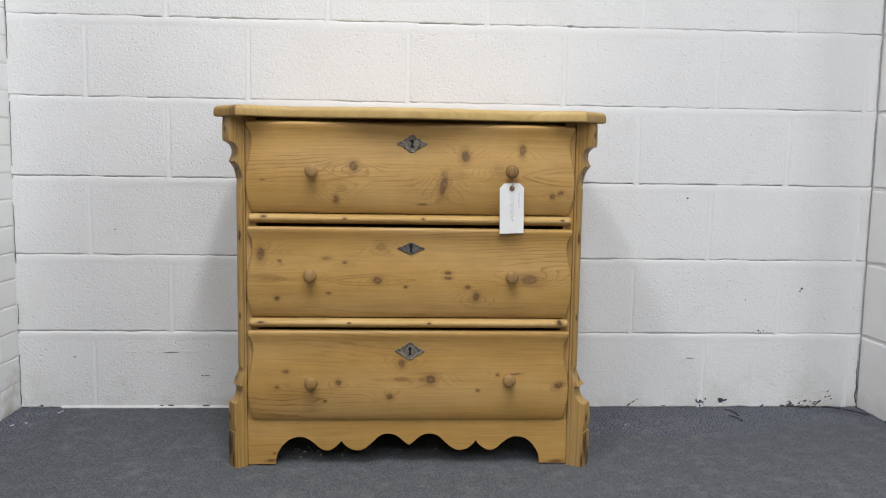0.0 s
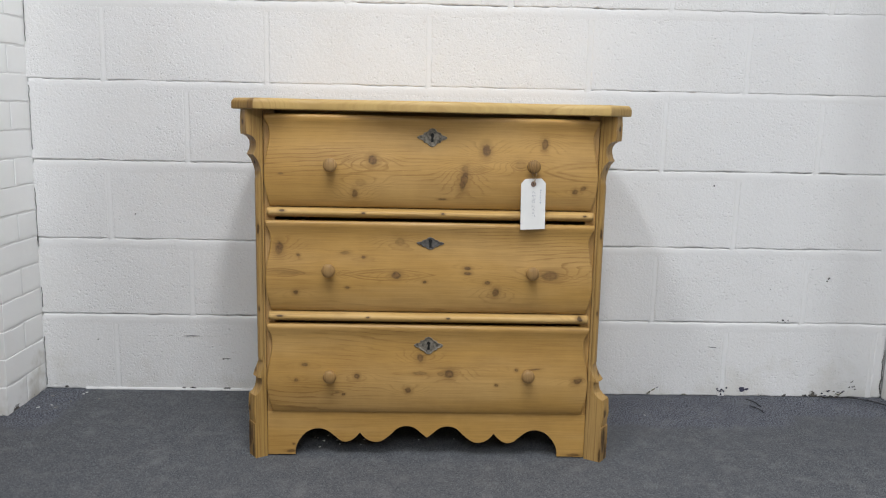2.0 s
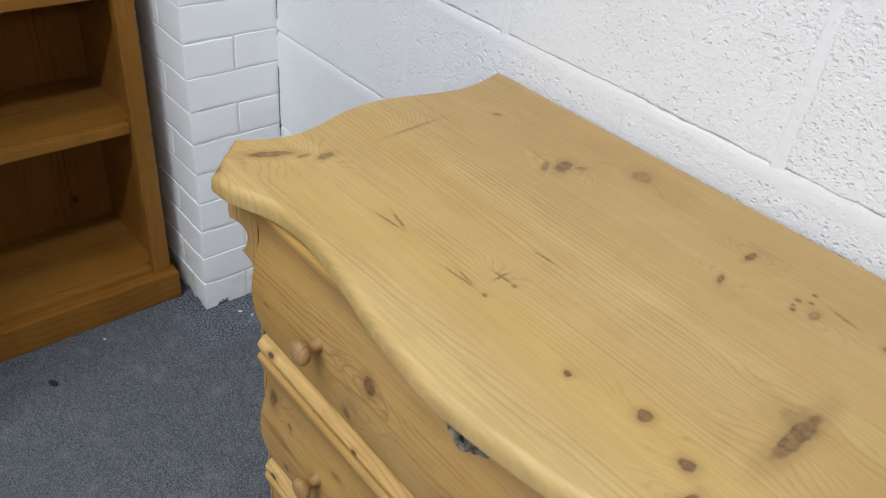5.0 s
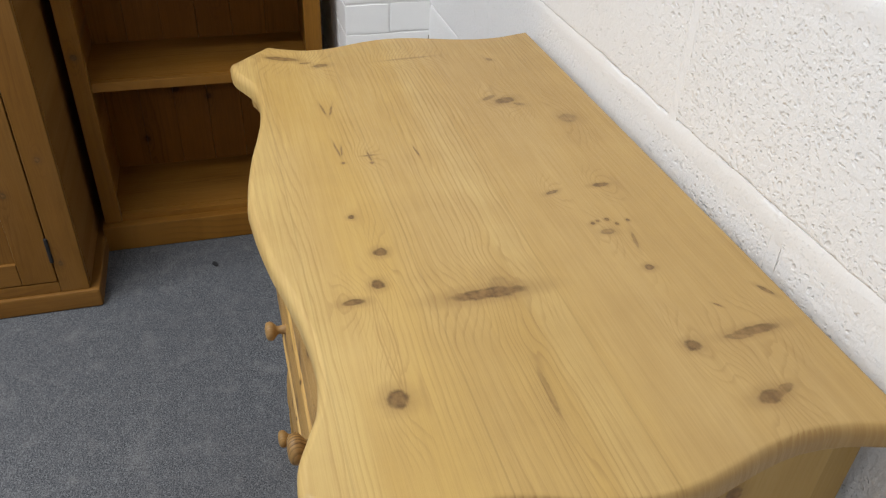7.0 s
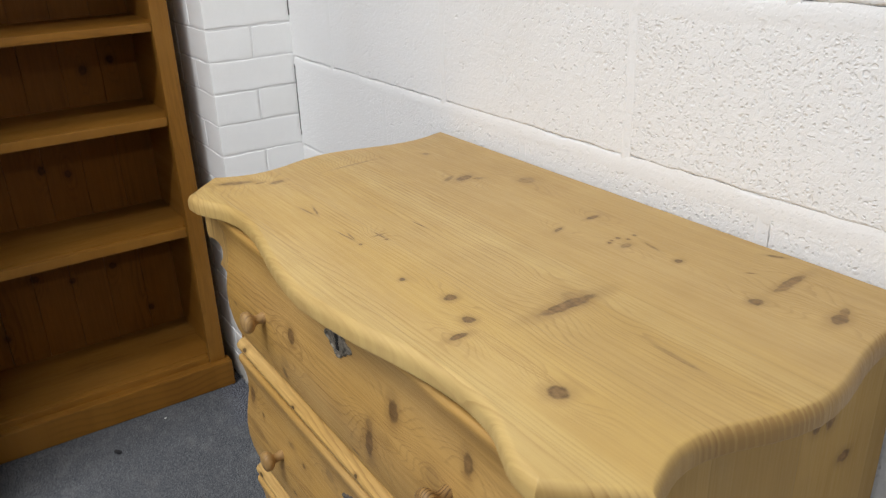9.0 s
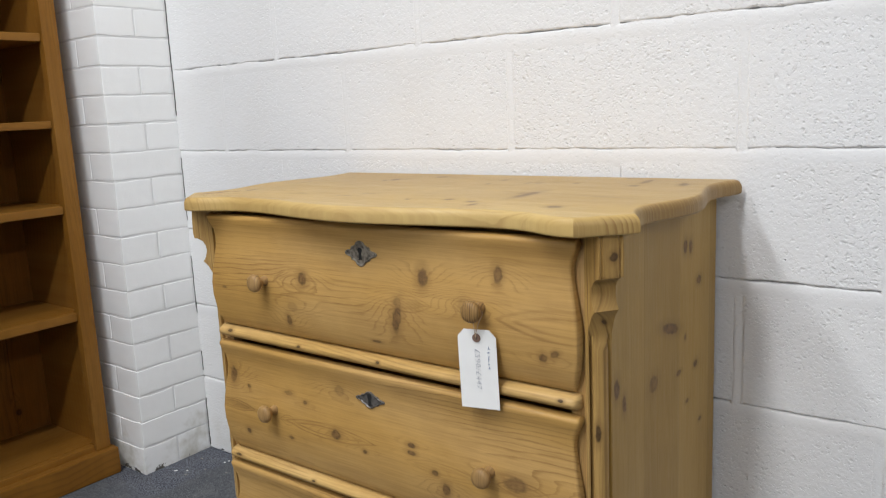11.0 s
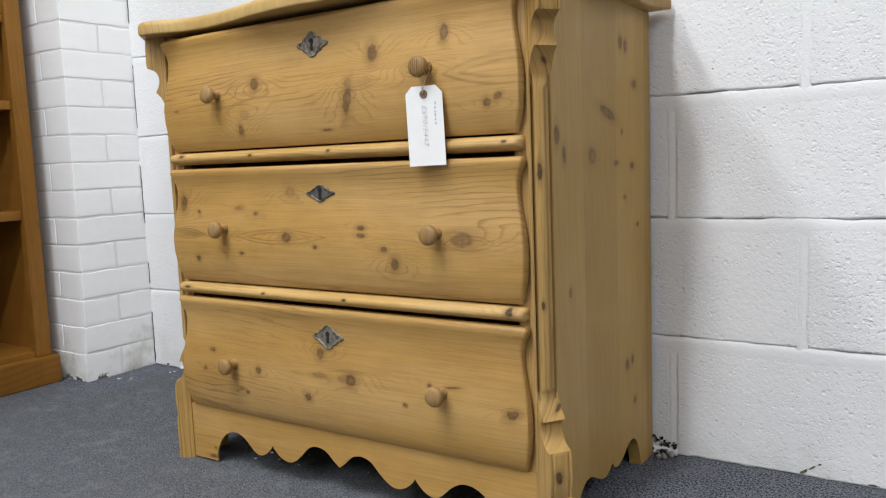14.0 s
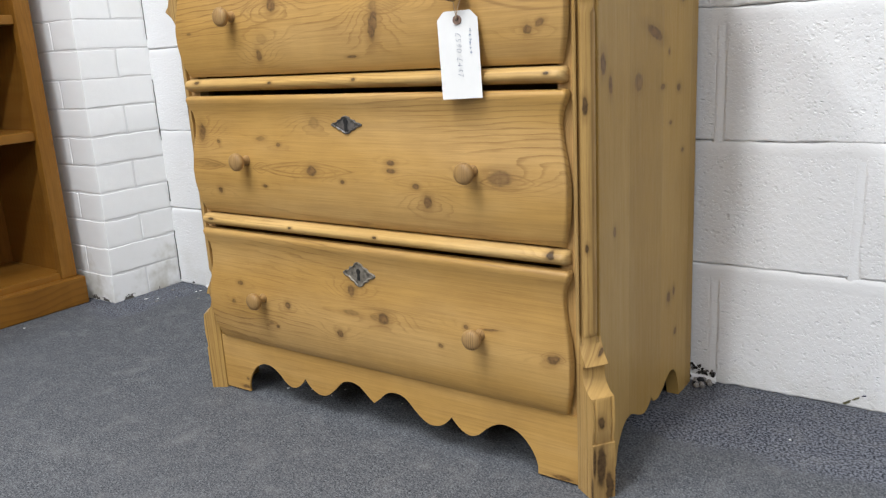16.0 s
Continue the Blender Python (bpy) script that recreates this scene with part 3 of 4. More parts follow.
# the side boards, with the cut-out foot
foot = [(0.435, 0.0), (0.371, 0.0), (0.366, 0.022), (0.352, 0.050), (0.332, 0.063), (0.310, 0.060), (0.285, 0.046), (0.262, 0.038), (0.243, 0.041)]
foot += [(0.232, 0.053), (0.222, 0.044), (0.203, 0.038), (0.178, 0.044), (0.150, 0.058), (0.128, 0.060), (0.108, 0.050), (0.092, 0.028), (0.084, 0.0)]
lower = [Vector(foot[0]), Vector(foot[1])] + spline(foot[1:9], 4)[1:] + spline(foot[9:], 4)
for s in (-1, 1):
    bm = bmesh.new()
    prof = [Vector((0.026, 0.0)), Vector((0.026, 0.8175)), Vector((0.435, 0.8175))] + lower
    rings(bm, [[Vector((s * x, p.x, p.y)) for p in prof] for x in (0.382, 0.404)])
    part("side_panel", bm, SIDE_PINE, chest, "plain upright pine boards with a scalloped foot")
PLAIN_PINE = pine("pine_plain", 0, 2, lines=120.0, contrast=0.5, seed=21.0)
UPRIGHT_PINE = pine("pine_upright", 2, 0, lines=160.0, figure=2.0, contrast=0.45, pale=(0.52, 0.32, 0.125), seed=27.0)
part("back_panel", boxed(-0.382, 0.382, 0.418, 0.432, 0.06, 0.8175, bevel=0), PLAIN_PINE, chest)
part("bottom_panel", boxed(-0.382, 0.382, 0.03, 0.418, 0.098, 0.110, bevel=0), PLAIN_PINE, chest)
part("top_rail", boxed(-0.382, 0.382, 0.060, 0.09, 0.790, 0.8175, bevel=0), PLAIN_PINE, chest)

# corner posts, carved brackets above and below, a bead between
A, B = Vector((0.384, 0.0)), Vector((0.4045, 0.028))
OUT = Vector(((B - A).y, -(B - A).x)).normalized()
post_levels = [(0.8178, 0.032, 0), (0.800, 0.0335, 0), (0.772, 0.034, 0), (0.7628, 0.0325, 0), (0.762, 0.027, 1), (0.756, 0.0175, 1), (0.748, 0.0125, 1), (0.738, 0.0115, 1), (0.727, 0.014, 1), (0.718, 0.0195, 1)]
post_levels += [(0.7168, 0.0185, 1), (0.708, 0.0105, 1), (0.696, 0.005, 1), (0.682, 0.001, 1), (0.670, 0.0, 2), (0.662, 0.0, 3), (0.240, 0.0, 3), (0.232, 0.0, 2), (0.222, 0.003, 1), (0.208, 0.010, 1), (0.197, 0.0185, 1)]
post_levels += [(0.1955, 0.0190, 1), (0.195, 0.0120, 1), (0.188, 0.0098, 1), (0.178, 0.0100, 1), (0.168, 0.0140, 1), (0.160, 0.0215, 1), (0.1555, 0.0290, 1), (0.1545, 0.0330, 1), (0.150, 0.0350, 0), (0.118, 0.037, 0), (0.100, 0.0345, 0), (0.086, 0.0335, 0), (0.0855, 0.036, 4), (0.045, 0.0365, 4), (0.0, 0.0355, 4)]


def post_offset(s, style):
    """Relief across the canted face: grooved edges on the blocks, a bead on the shaft."""
    groove = -0.0022 if min(abs(s - 0.13), abs(s - 0.87)) < 0.03 else 0.0
    if style == 0:
        return groove
    if style in (2, 3):
        k = abs(s - 0.5) / 0.33
        bead = 0.0075 * math.sqrt(max(0.0, 1 - k * k)) - (0.009 if 0.95 < k < 1.25 else 0.0)
        return bead * (0.4 if style == 2 else 1.0)
    return 0.0


across = [0.0, 0.06, 0.11, 0.13, 0.15, 0.2, 0.24, 0.30, 0.38, 0.46, 0.54, 0.62, 0.70, 0.76, 0.8, 0.85, 0.87, 0.89, 0.94, 1.0]
POST_KNOTS = [(0.548, 0.395, 0.012, 0.003, 1, 0), (0.118, 0.423, 0.009, 0.003, 1, 0), (0.052, 0.4225, 0.032, 0.0042, 1, 0), (0.018, 0.430, 0.024, 0.0034, 1, 0), (0.060, 0.416, 0.022, 0.0016, 1, 0), (0.015, 0.4125, 0.020, 0.0022, 1, 0), (0.79, 0.4235, 0.006, 0.003, 1, 0), (0.210, 0.409, 0.005, 0.002, 1, 0), (0.70, 0.402, 0.004, 0.002, 1, 0), (0.36, 0.396, 0.006, 0.002, 1, 0)]
for s in (-1, 1):
    wood = pine("pine_post", 2, 0, [(a, s * b, c, d, e, f) for a, b, c, d, e, f in POST_KNOTS], pale=(0.43, 0.272, 0.096), late=(0.185, 0.097, 0.032), knot=(0.05, 0.027, 0.014), lines=220.0, figure=1.2, contrast=0.28, streaks=1.1, through=0.0, seed=30.0 + s, seams=[s * A.lerp(B, t).x for t in (0.13, 0.87)], grime=0.4)
    bm, loops = bmesh.new(), []
    for z, p, style in post_levels:
        if z < 0.2:
            p = p * 0.74 if s < 0 else p * 1.06
        loop = [A + Vector((-0.0035, 0.028))] + [A + Vector((-0.0035, 0.0))] + [A.lerp(B, t) + OUT * (p + post_offset(t, style)) for t in across] + [B]
        loops.append([Vector((s * q.x, q.y, z)) for q in loop])
    rings(bm, loops)
    part("corner_post", bm, wood, chest, "canted post with carved bracket blocks and a bead", 0.5)
    part("stile", boxed(*sorted((s * 0.356, s * 0.3803)), 0.006, 0.026, 0.0, 0.8174), UPRIGHT_PINE, chest)

# rails between the drawers, half-round mouldings
RAIL_KNOTS = ([(-0.337, 0.594, 0.006, 0.0025, 1, 0), (-0.153, 0.591, 0.004, 0.002, 1, 0), (0.027, 0.592, 0.004, 0.002, 1, 0), (0.351, 0.592, 0.004, 0.002, 1, 0)],
              [(-0.345, 0.349, 0.008, 0.002, 1, 0), (-0.142, 0.348, 0.004, 0.002, 1, 0), (0.044, 0.348, 0.004, 0.002, 1, 0), (0.352, 0.350, 0.006, 0.006, 1, 0)])
for (low, high), spots in zip(((0.578, 0.6002), (0.3350, 0.3573)), RAIL_KNOTS):
    bm, loops = bmesh.new(), []
    mid, r = (low + high) / 2, (high - low) / 2
    for x, k in ((-0.3735, 0.25), (-0.3725, 0.7), (-0.369, 0.95), (-0.364, 1.0), (0.364, 1.0), (0.369, 0.95), (0.3725, 0.7), (0.3735, 0.25)):
        arc = [Vector((x, 0.004 - 0.020 * k * math.cos(a), mid + r * k ** 0.5 * math.sin(a))) for a in [math.pi * (i / 10 - 0.5) for i in range(11)]]
        loops.append([Vector((x, 0.024, mid - r * k ** 0.5))] + arc + [Vector((x, 0.024, mid + r * k ** 0.5))])
    rings(bm, loops)
    part("rail", bm, pine("pine_rail", 0, 2, spots, pale=(0.54, 0.352, 0.128), knot=(0.045, 0.026, 0.014), lines=220.0, contrast=0.35, seed=40.0 + low * 9), chest, "half-round pine moulding", 0.9)

# scalloped skirt
edge_half = [(0.0, 0.049), (0.012, 0.058), (0.030, 0.073), (0.050, 0.0775), (0.070, 0.072), (0.088, 0.055), (0.106, 0.041), (0.121, 0.0365), (0.138, 0.040), (0.152, 0.050), (0.1605, 0.0605)]
edge_more = [(0.1605, 0.0605), (0.168, 0.051), (0.182, 0.040), (0.196, 0.0365), (0.210, 0.0415), (0.225, 0.055), (0.243, 0.067), (0.262, 0.070), (0.282, 0.064), (0.298, 0.050), (0.309, 0.033), (0.314, 0.018), (0.3145, 0.009)]
low_edge = spline(edge_half, 3) + spline(edge_more, 3)[1:] + [Vector((0.3145, 0.004)), Vector((0.3795, 0.004))]
low_edge = [Vector((-p.x, p.y)) for p in reversed(low_edge[1:])] + low_edge
SKIRT_PINE = pine("pine_skirt", 0, 2, [(-0.325, 0.012, 0.010, 0.003, 1, 0), (-0.318, 0.03, 0.003, 0.002, 1, 0), (0.355, 0.008, 0.016, 0.003, 1, 0)], pale=(0.50, 0.305, 0.10), lines=150.0, contrast=0.2, streaks=0.5, seed=51.0)
bm = bmesh.new()
rings(bm, [[Vector((p.x, y, p.y)) for p in low_edge + [Vector((0.3795, 0.1112)), Vector((-0.3795, 0.1112))]] for y in (0.002, 0.0056)])
part("skirt", bm, SKIRT_PINE, chest, "scalloped pine apron with short feet")

# drawers with shaped fronts
D1 = [(0.075, 0.694, 0.007, 0.009, 0.5, 0), (0.106, 0.696, 0.016, 0.007, 0.15, 0), (-0.133, 0.711, 0.010, 0.010, 1, 0), (0.122, 0.737, 0.009, 0.013, 1, 0), (0.073, 0.668, 0.008, 0.022, 1, -12), (-0.173, 0.635, 0.006, 0.009, 0.9, 0), (0.254, 0.752, 0.007, 0.012, 0.85, 0), (0.326, 0.647, 0.006, 0.006, 0.9, 0), (0.344, 0.655, 0.007, 0.004, 0.8, 30), (-0.338, 0.677, 0.005, 0.002, 0.9, 0), (0.025, 0.625, 0.009, 0.0018, 1, 0), (-0.16, 0.66, 0.012, 0.008, 0.3, 0), (0.20, 0.705, 0.012, 0.010, 0.3, 0)]
D2 = [(-0.069, 0.525, 0.011, 0.009, 0.42, 0), (-0.345, 0.508, 0.009, 0.015, 0.95, 0), (-0.077, 0.449, 0.010, 0.008, 1, 0), (0.086, 0.467, 0.008, 0.004, 1, 0), (0.087, 0.455, 0.009, 0.0035, 0.95, 0), (0.133, 0.434, 0.006, 0.004, 0.95, 0), (0.152, 0.411, 0.007, 0.010, 1, -15), (0.277, 0.452, 0.019, 0.011, 0.75, 0), (-0.152, 0.489, 0.005, 0.003, 0.9, 0), (-0.195, 0.498, 0.011, 0.004, 0.6, 0), (-0.308, 0.405, 0.006, 0.005, 0.95, 0), (-0.189, 0.418, 0.005, 0.003, 0.95, 0), (-0.302, 0.492, 0.004, 0.003, 0.9, 0), (-0.012, 0.434, 0.005, 0.003, 0.95, 0), (-0.325, 0.453, 0.036, 0.006, 0.25, 0)]
D3 = [(-0.020, 0.215, 0.017, 0.0042, 0.55, 0), (0.030, 0.213, 0.008, 0.005, 0.4, 0), (-0.213, 0.167, 0.006, 0.003, 0.6, 0), (-0.019, 0.251, 0.008, 0.009, 0.9, 0), (0.049, 0.214, 0.011, 0.0095, 1, 0), (-0.046, 0.173, 0.007, 0.007, 1, 0), (-0.167, 0.206, 0.006, 0.006, 1, 0), (0.207, 0.225, 0.004, 0.0035, 0.9, 0), (-0.289, 0.232, 0.007, 0.004, 0.8, 0), (-0.309, 0.195, 0.005, 0.004, 0.8, 0), (0.353, 0.200, 0.010, 0.006, 1, 20), (0.250, 0.227, 0.013, 0.0015, 1, 5), (0.161, 0.188, 0.004, 0.003, 0.9, 0), (-0.198, 0.162, 0.004, 0.003, 1, 0), (0.05, 0.228, 0.030, 0.004, 0.2, 0)]
KNOB_PINE = pine("pine_knob", 2, 0, pale=(0.36, 0.222, 0.088), late=(0.120, 0.064, 0.027), lines=520.0, figure=3.0, contrast=2.0, seed=60.0)
# depth and half width from the bottom edge (0) to the top edge (1)
SHAPE = [(0.0, -0.001, 0.3672), (0.03, -0.0060, 0.3690), (0.08, -0.0095, 0.3712), (0.16, -0.0130, 0.3746), (0.27, -0.0158, 0.3770), (0.38, -0.0160, 0.3774), (0.49, -0.0142, 0.3750), (0.60, -0.0110, 0.3710), (0.70, -0.0084, 0.3672), (0.79, -0.0078, 0.3656), (0.86, -0.0090, 0.3678), (0.905, -0.0112, 0.3716), (0.935, -0.0132, 0.3750), (0.965, -0.0146, 0.3766), (0.985, -0.0136, 0.3760), (1.0, -0.0100, 0.3740)]


def front_depth(k):
    for (a, ya, _), (b, yb, _) in zip(SHAPE, SHAPE[1:]):
        if a <= k <= b:
            return ya + (yb - ya) * (k - a) / (b - a)
    return SHAPE[-1][1]


def keyhole_plate(low, high, z, hw, hh, parent, metal):
    """A thin lobed diamond escutcheon with its keyhole and two pins."""
    quarter = spline([(1.0, 0.0), (0.97, 0.10), (0.84, 0.22), (0.70, 0.26), (0.60, 0.36), (0.56, 0.52), (0.42, 0.58), (0.30, 0.68), (0.24, 0.84), (0.12, 0.95), (0.0, 1.0)], 3)
    loop = quarter + [Vector((-p.x, p.y)) for p in reversed(quarter[:-1])]
    loop = loop + [Vector((p.x, -p.y)) for p in reversed(loop[1:-1])]
    loop = [Vector((p.x * hw, p.y * hh)) for p in loop]
    bm = bmesh.new()
    y = front_depth((z - low) / (high - low))
    skin = lambda h: min(y, front_depth((z + h - low) / (high - low)))
    rings(bm, [[Vector((p.x * k, skin(p.y * k) - d, z + p.y * k)) for p in loop] for d, k in ((-0.004, 1.0), (0.0010, 1.0), (0.0024, 0.96), (0.0027, 0.89), (0.0012, 0.80))])
    plate = part("escutcheon", bm, metal, parent, "dull grey metal keyhole plate", 0.9)
    # the hole is a solid black piece, its darkness put into the colour
    bm = bmesh.new()
    hole = [Vector((0.0042 * math.sin(a), 0.0055 + 0.0044 * math.cos(a))) for a in [math.tau * i / 14 + 0.35 for i in range(14)]]
    hole = [p for p in hole if p.y > 0.0022] + [Vector((-0.0024, 0.0)), Vector((-0.0030, -0.010)), Vector((0.0030, -0.010)), Vector((0.0024, 0.0))]
    mid = sum(hole, Vector((0, 0))) / len(hole)
    hole.sort(key=lambda p: math.atan2(p.x - mid.x, p.y - mid.y))
    rings(bm, [[Vector((p.x, y - d, z + p.y)) for p in hole] for d in (0.0, 0.0026)])
    part("keyhole", bm, BLACK, plate, "dark keyhole")
    for s in (-1, 1):
        bm = bmesh.new()
        lathe(bm, [(0.0013, 0.0), (0.0012, 0.0006), (0.0006, 0.0011)], Matrix.Translation((s * hw * 0.82, y - 0.0018, z)) @ Matrix.Rotation(math.pi / 2, 4, "X"), 8)
        part("pin", bm, IRON, plate)


def turned_knob(x, y, z, parent, tilt=0.0):
    m = Matrix.Translation((x, y, z)) @ Matrix.Rotation(math.pi / 2 + tilt, 4, "X")
    prof = [(0.009, -0.004), (0.0088, 0.001), (0.0075, 0.004), (0.0065, 0.009), (0.0072, 0.013), (0.0110, 0.0160), (0.0143, 0.0190), (0.0156, 0.0225), (0.0154, 0.0255), (0.0140, 0.0285), (0.0112, 0.0303), (0.0068, 0.0312), (0.003, 0.0315)]
    part("knob", lathe(bmesh.new(), prof, m, 24), KNOB_PINE, parent, "turned pine knob with end grain", 0.9)


EYES = (((0.095, 0.694, 0.045, 0.012, 0.45), (-0.150, 0.705, 0.052, 0.020, 0.35), (0.370, 0.692, 0.115, 0.021, 0.42), (0.200, 0.705, 0.024, 0.012, 0.4)),
        ((-0.095, 0.449, 0.105, 0.0125, 0.6), (0.288, 0.447, 0.043, 0.012, 0.5), (-0.345, 0.452, 0.060, 0.010, 0.5), (-0.195, 0.450, 0.020, 0.009, 0.5), (0.150, 0.440, 0.075, 0.011, 0.3)),
        ((0.050, 0.215, 0.028, 0.008, 0.4), (0.353, 0.203, 0.020, 0.008, 0.4)))
drawers = ((0.6032, 0.8095, D1, 0.763, 0.0315, 0.0195, ((-0.226, 0.699), (0.227, 0.704))),
           (0.3603, 0.5705, D2, 0.523, 0.0295, 0.0135, ((-0.230, 0.461), (0.233, 0.461))),
           (0.1125, 0.3293, D3, 0.281, 0.0320, 0.0200, ((-0.228, 0.211), (0.232, 0.217))))
for (low, high, knots, key_z, key_w, key_h, knobs), eyes in zip(drawers, EYES):
    bm, loops = bmesh.new(), []
    for k, y, w in SHAPE:
        z = low + (high - low) * k
        row = [(-w, 0.010), (-w, y + 0.005), (-w + 0.0012, y + 0.0018), (-w + 0.0045, y), (0.0, y), (w - 0.0045, y), (w - 0.0012, y + 0.0018), (w, y + 0.005), (w, 0.010)]
        loops.append([Vector((x, min(yy, 0.002), z)) for x, yy in row])
    rings(bm, loops)
    front_wood = pine("pine_drawer", 0, 2, knots, lines=175.0, figure=4.6, contrast=0.54, streaks=0.66, swell=3.2, sheen=0.32, early=0.62, seed=70.0 + low * 20, eyes=eyes)
    drawer = part("drawer", bm, front_wood, chest, "shaped pine drawer front with knots and turned knobs", 0.7)
    inside = bmesh.new()
    for a in ((-0.345, 0.345, 0.0022, 0.018, low + 0.004, high - 0.03), (-0.345, -0.333, 0.018, 0.40, low + 0.004, high - 0.03), (0.333, 0.345, 0.018, 0.40, low + 0.004, high - 0.03), (-0.333, 0.333, 0.39, 0.40, low + 0.004, high - 0.03), (-0.333, 0.333, 0.018, 0.39, low + 0.004, low + 0.012)):
        box(inside, *a)
    part("drawer_box", inside, PLAIN_PINE, drawer)
    keyhole_plate(low, high, key_z, key_w * 1.07, key_h * 1.07, drawer, DARK_IRON if low > 0.3 and low < 0.5 else IRON)
    for x, z in knobs:
        turned_knob(x, front_depth((z - low) / (high - low)), z, drawer)


# ---- price tag hanging from the right knob of the top drawer ----
tag = thing("price_tag", (0.341, 1.9010, 0.6985), "white card price tag on a string, handwriting along it", "price tag")
tag.rotation_euler = (0, 0, radians(11))
lean = Matrix.Rotation(radians(-1.2), 4, "Y")
card = [(-0.0290, -0.1365), (0.0290, -0.1365), (0.0290, -0.032), (0.019, -0.0215), (-0.019, -0.0215), (-0.0290, -0.032)]
bm = bmesh.new()
rings(bm, [[lean @ Vector((x, y - 0.005 * (z + 0.03) / 0.1 * 0.2, z)) for x, z in card] for y in (0.0002, 0.0008)])
part("card", bm, CARD, tag, "white card with clipped corners")
bm = bmesh.new()
m = lean @ Matrix.Translation((0.0, -0.0002, -0.0335)) @ Matrix.Rotation(math.pi / 2, 4, "X")
prof = [(0.0018, -0.0004), (0.0018, 0.0008), (0.0030, 0.0012), (0.0060, 0.0010), (0.0063, 0.0), (0.0060, -0.0004)]
loops = [[m @ Vector((r * math.cos(math.tau * i / 20), r * math.sin(math.tau * i / 20), h)) for i in range(20)] for r, h in prof]
rings(bm, loops, cap=False)
part("eyelet", bm, EYELET, tag, "brown reinforced eyelet")
# punched hole as a black disc, its shade put into the colour
bm = bmesh.new()
lathe(bm, [(0.0019, 0.0), (0.0019, 0.0009)], m, 12)
part("eyelet_hole", bm, BLACK, tag)
bm = bmesh.new()
cord(bm, spline([(0.0012, 0.010, -0.0335), (0.001, -0.0035, -0.0330), (0.0035, -0.0052, -0.022), (0.006, -0.001, -0.010), (0.0085, 0.006, 0.000), (0.004, 0.008, 0.0075), (-0.003, 0.008, 0.008), (-0.0085, 0.006, 0.001), (-0.003, -0.001, -0.012), (0.0, -0.004, -0.022), (0.0012, -0.0035, -0.0325)], 4), 0.0006)
part("string", bm, STRING, tag, "thin brown string looped round the knob")
rng = random.Random(5)
# the price, written along the card in pen
curve = bpy.data.curves.new("price_writing", "FONT")
curve.body, curve.size, curve.extrude, curve.align_x, curve.shear = "\u00a3590/\u00a3447", 0.0112, 0.00015, "LEFT", 0.12
curve.space_character, curve.offset = 1.22, -0.00034
curve.materials.append(INK)
writing = new("price_writing", curve)
writing.parent = tag
writing.matrix_basis = lean @ Matrix.Translation((-0.0035, 0.0, -0.0490)) @ Matrix.Rotation(math.atan(0.01), 4, "X") @ Matrix.Translation((0, -0.0004, 0)) @ Matrix.Rotation(math.pi / 2, 4, "X") @ Matrix.Rotation(-math.pi / 2, 4, "Z")
tagged(writing, "price in dark blue pen")
# a shorter line of unreadable pen marks beside it
for i in range(6):
    z0 = -0.0475 - i * 0.0056
    for turn in rng.sample((-1.3, -0.5, 0.1, 0.7, 1.4), 2 + i % 2):
        w, h = 0.0018 * rng.uniform(0.55, 0.95), 0.00027
        x, z = 0.0172 + rng.uniform(-0.0009, 0.0009), z0 + rng.uniform(-0.0011, 0.0011)
        y = -0.0004 - 0.01 * (z + 0.03)
        bm = bmesh.new()
        box(bm, -w, w, -0.0003, 0.0004, -h, h)
        bmesh.ops.transform(bm, matrix=lean @ Matrix.Translation((x, y, z)) @ Matrix.Rotation(turn, 4, "Y"), verts=bm.verts)
        part("pen_stroke", bm, PALE_INK, tag)


# ---- bookcase beside the brick pier ----
BOOK_KNOTS = [(0.62, 0.30, 0.012, 0.010, 1, 0), (0.60, 0.36, 0.010, 0.009, 1, 0), (0.33, 0.22, 0.010, 0.012, 0.9, 0), (0.30, 0.31, 0.009, 0.008, 1, 0), (0.315, 0.42, 0.010, 0.010, 0.9, 0), (0.85, 0.18, 0.010, 0.010, 1, 0), (0.86, 0.45, 0.012, 0.010, 1, 0), (0.88, 0.52, 0.010, 0.010, 0.9, 0), (1.10, 0.35, 0.011, 0.010, 1, 0), (0.18, 0.12, 0.010, 0.008, 0.9, 0), (0.16, 0.50, 0.010, 0.008, 0.9, 0)]
WARM_PALE, WARM_LATE = (0.275, 0.126, 0.022), (0.150, 0.060, 0.010)
BOOK_BACK = pine("stained_pine_back", 2, 1, BOOK_KNOTS, sheen=0.12, pale=(0.22, 0.085, 0.013), late=(0.115, 0.040, 0.006), knot=(0.05, 0.018, 0.005), lines=80.0, figure=2.0, contrast=0.5, boards=0.098, seed=80.0, rough=0.5)
BOOK_SIDE = pine("stained_pine_upright", 2, 1, [(0.44, 0.616, 0.008, 0.006, 1, 0), (1.1, 0.62, 0.008, 0.006, 1, 0), (0.55, 0.02, 0.008, 0.008, 1, 0)], pale=WARM_PALE, late=WARM_LATE, sheen=0.2, lines=150.0, contrast=0.5, seed=84.0, rough=0.4)
BOOK_SHELF = pine("stained_pine_shelf", 1, 0, pale=WARM_PALE, late=WARM_LATE, sheen=0.2, lines=120.0, contrast=0.5, seed=88.0, rough=0.4)
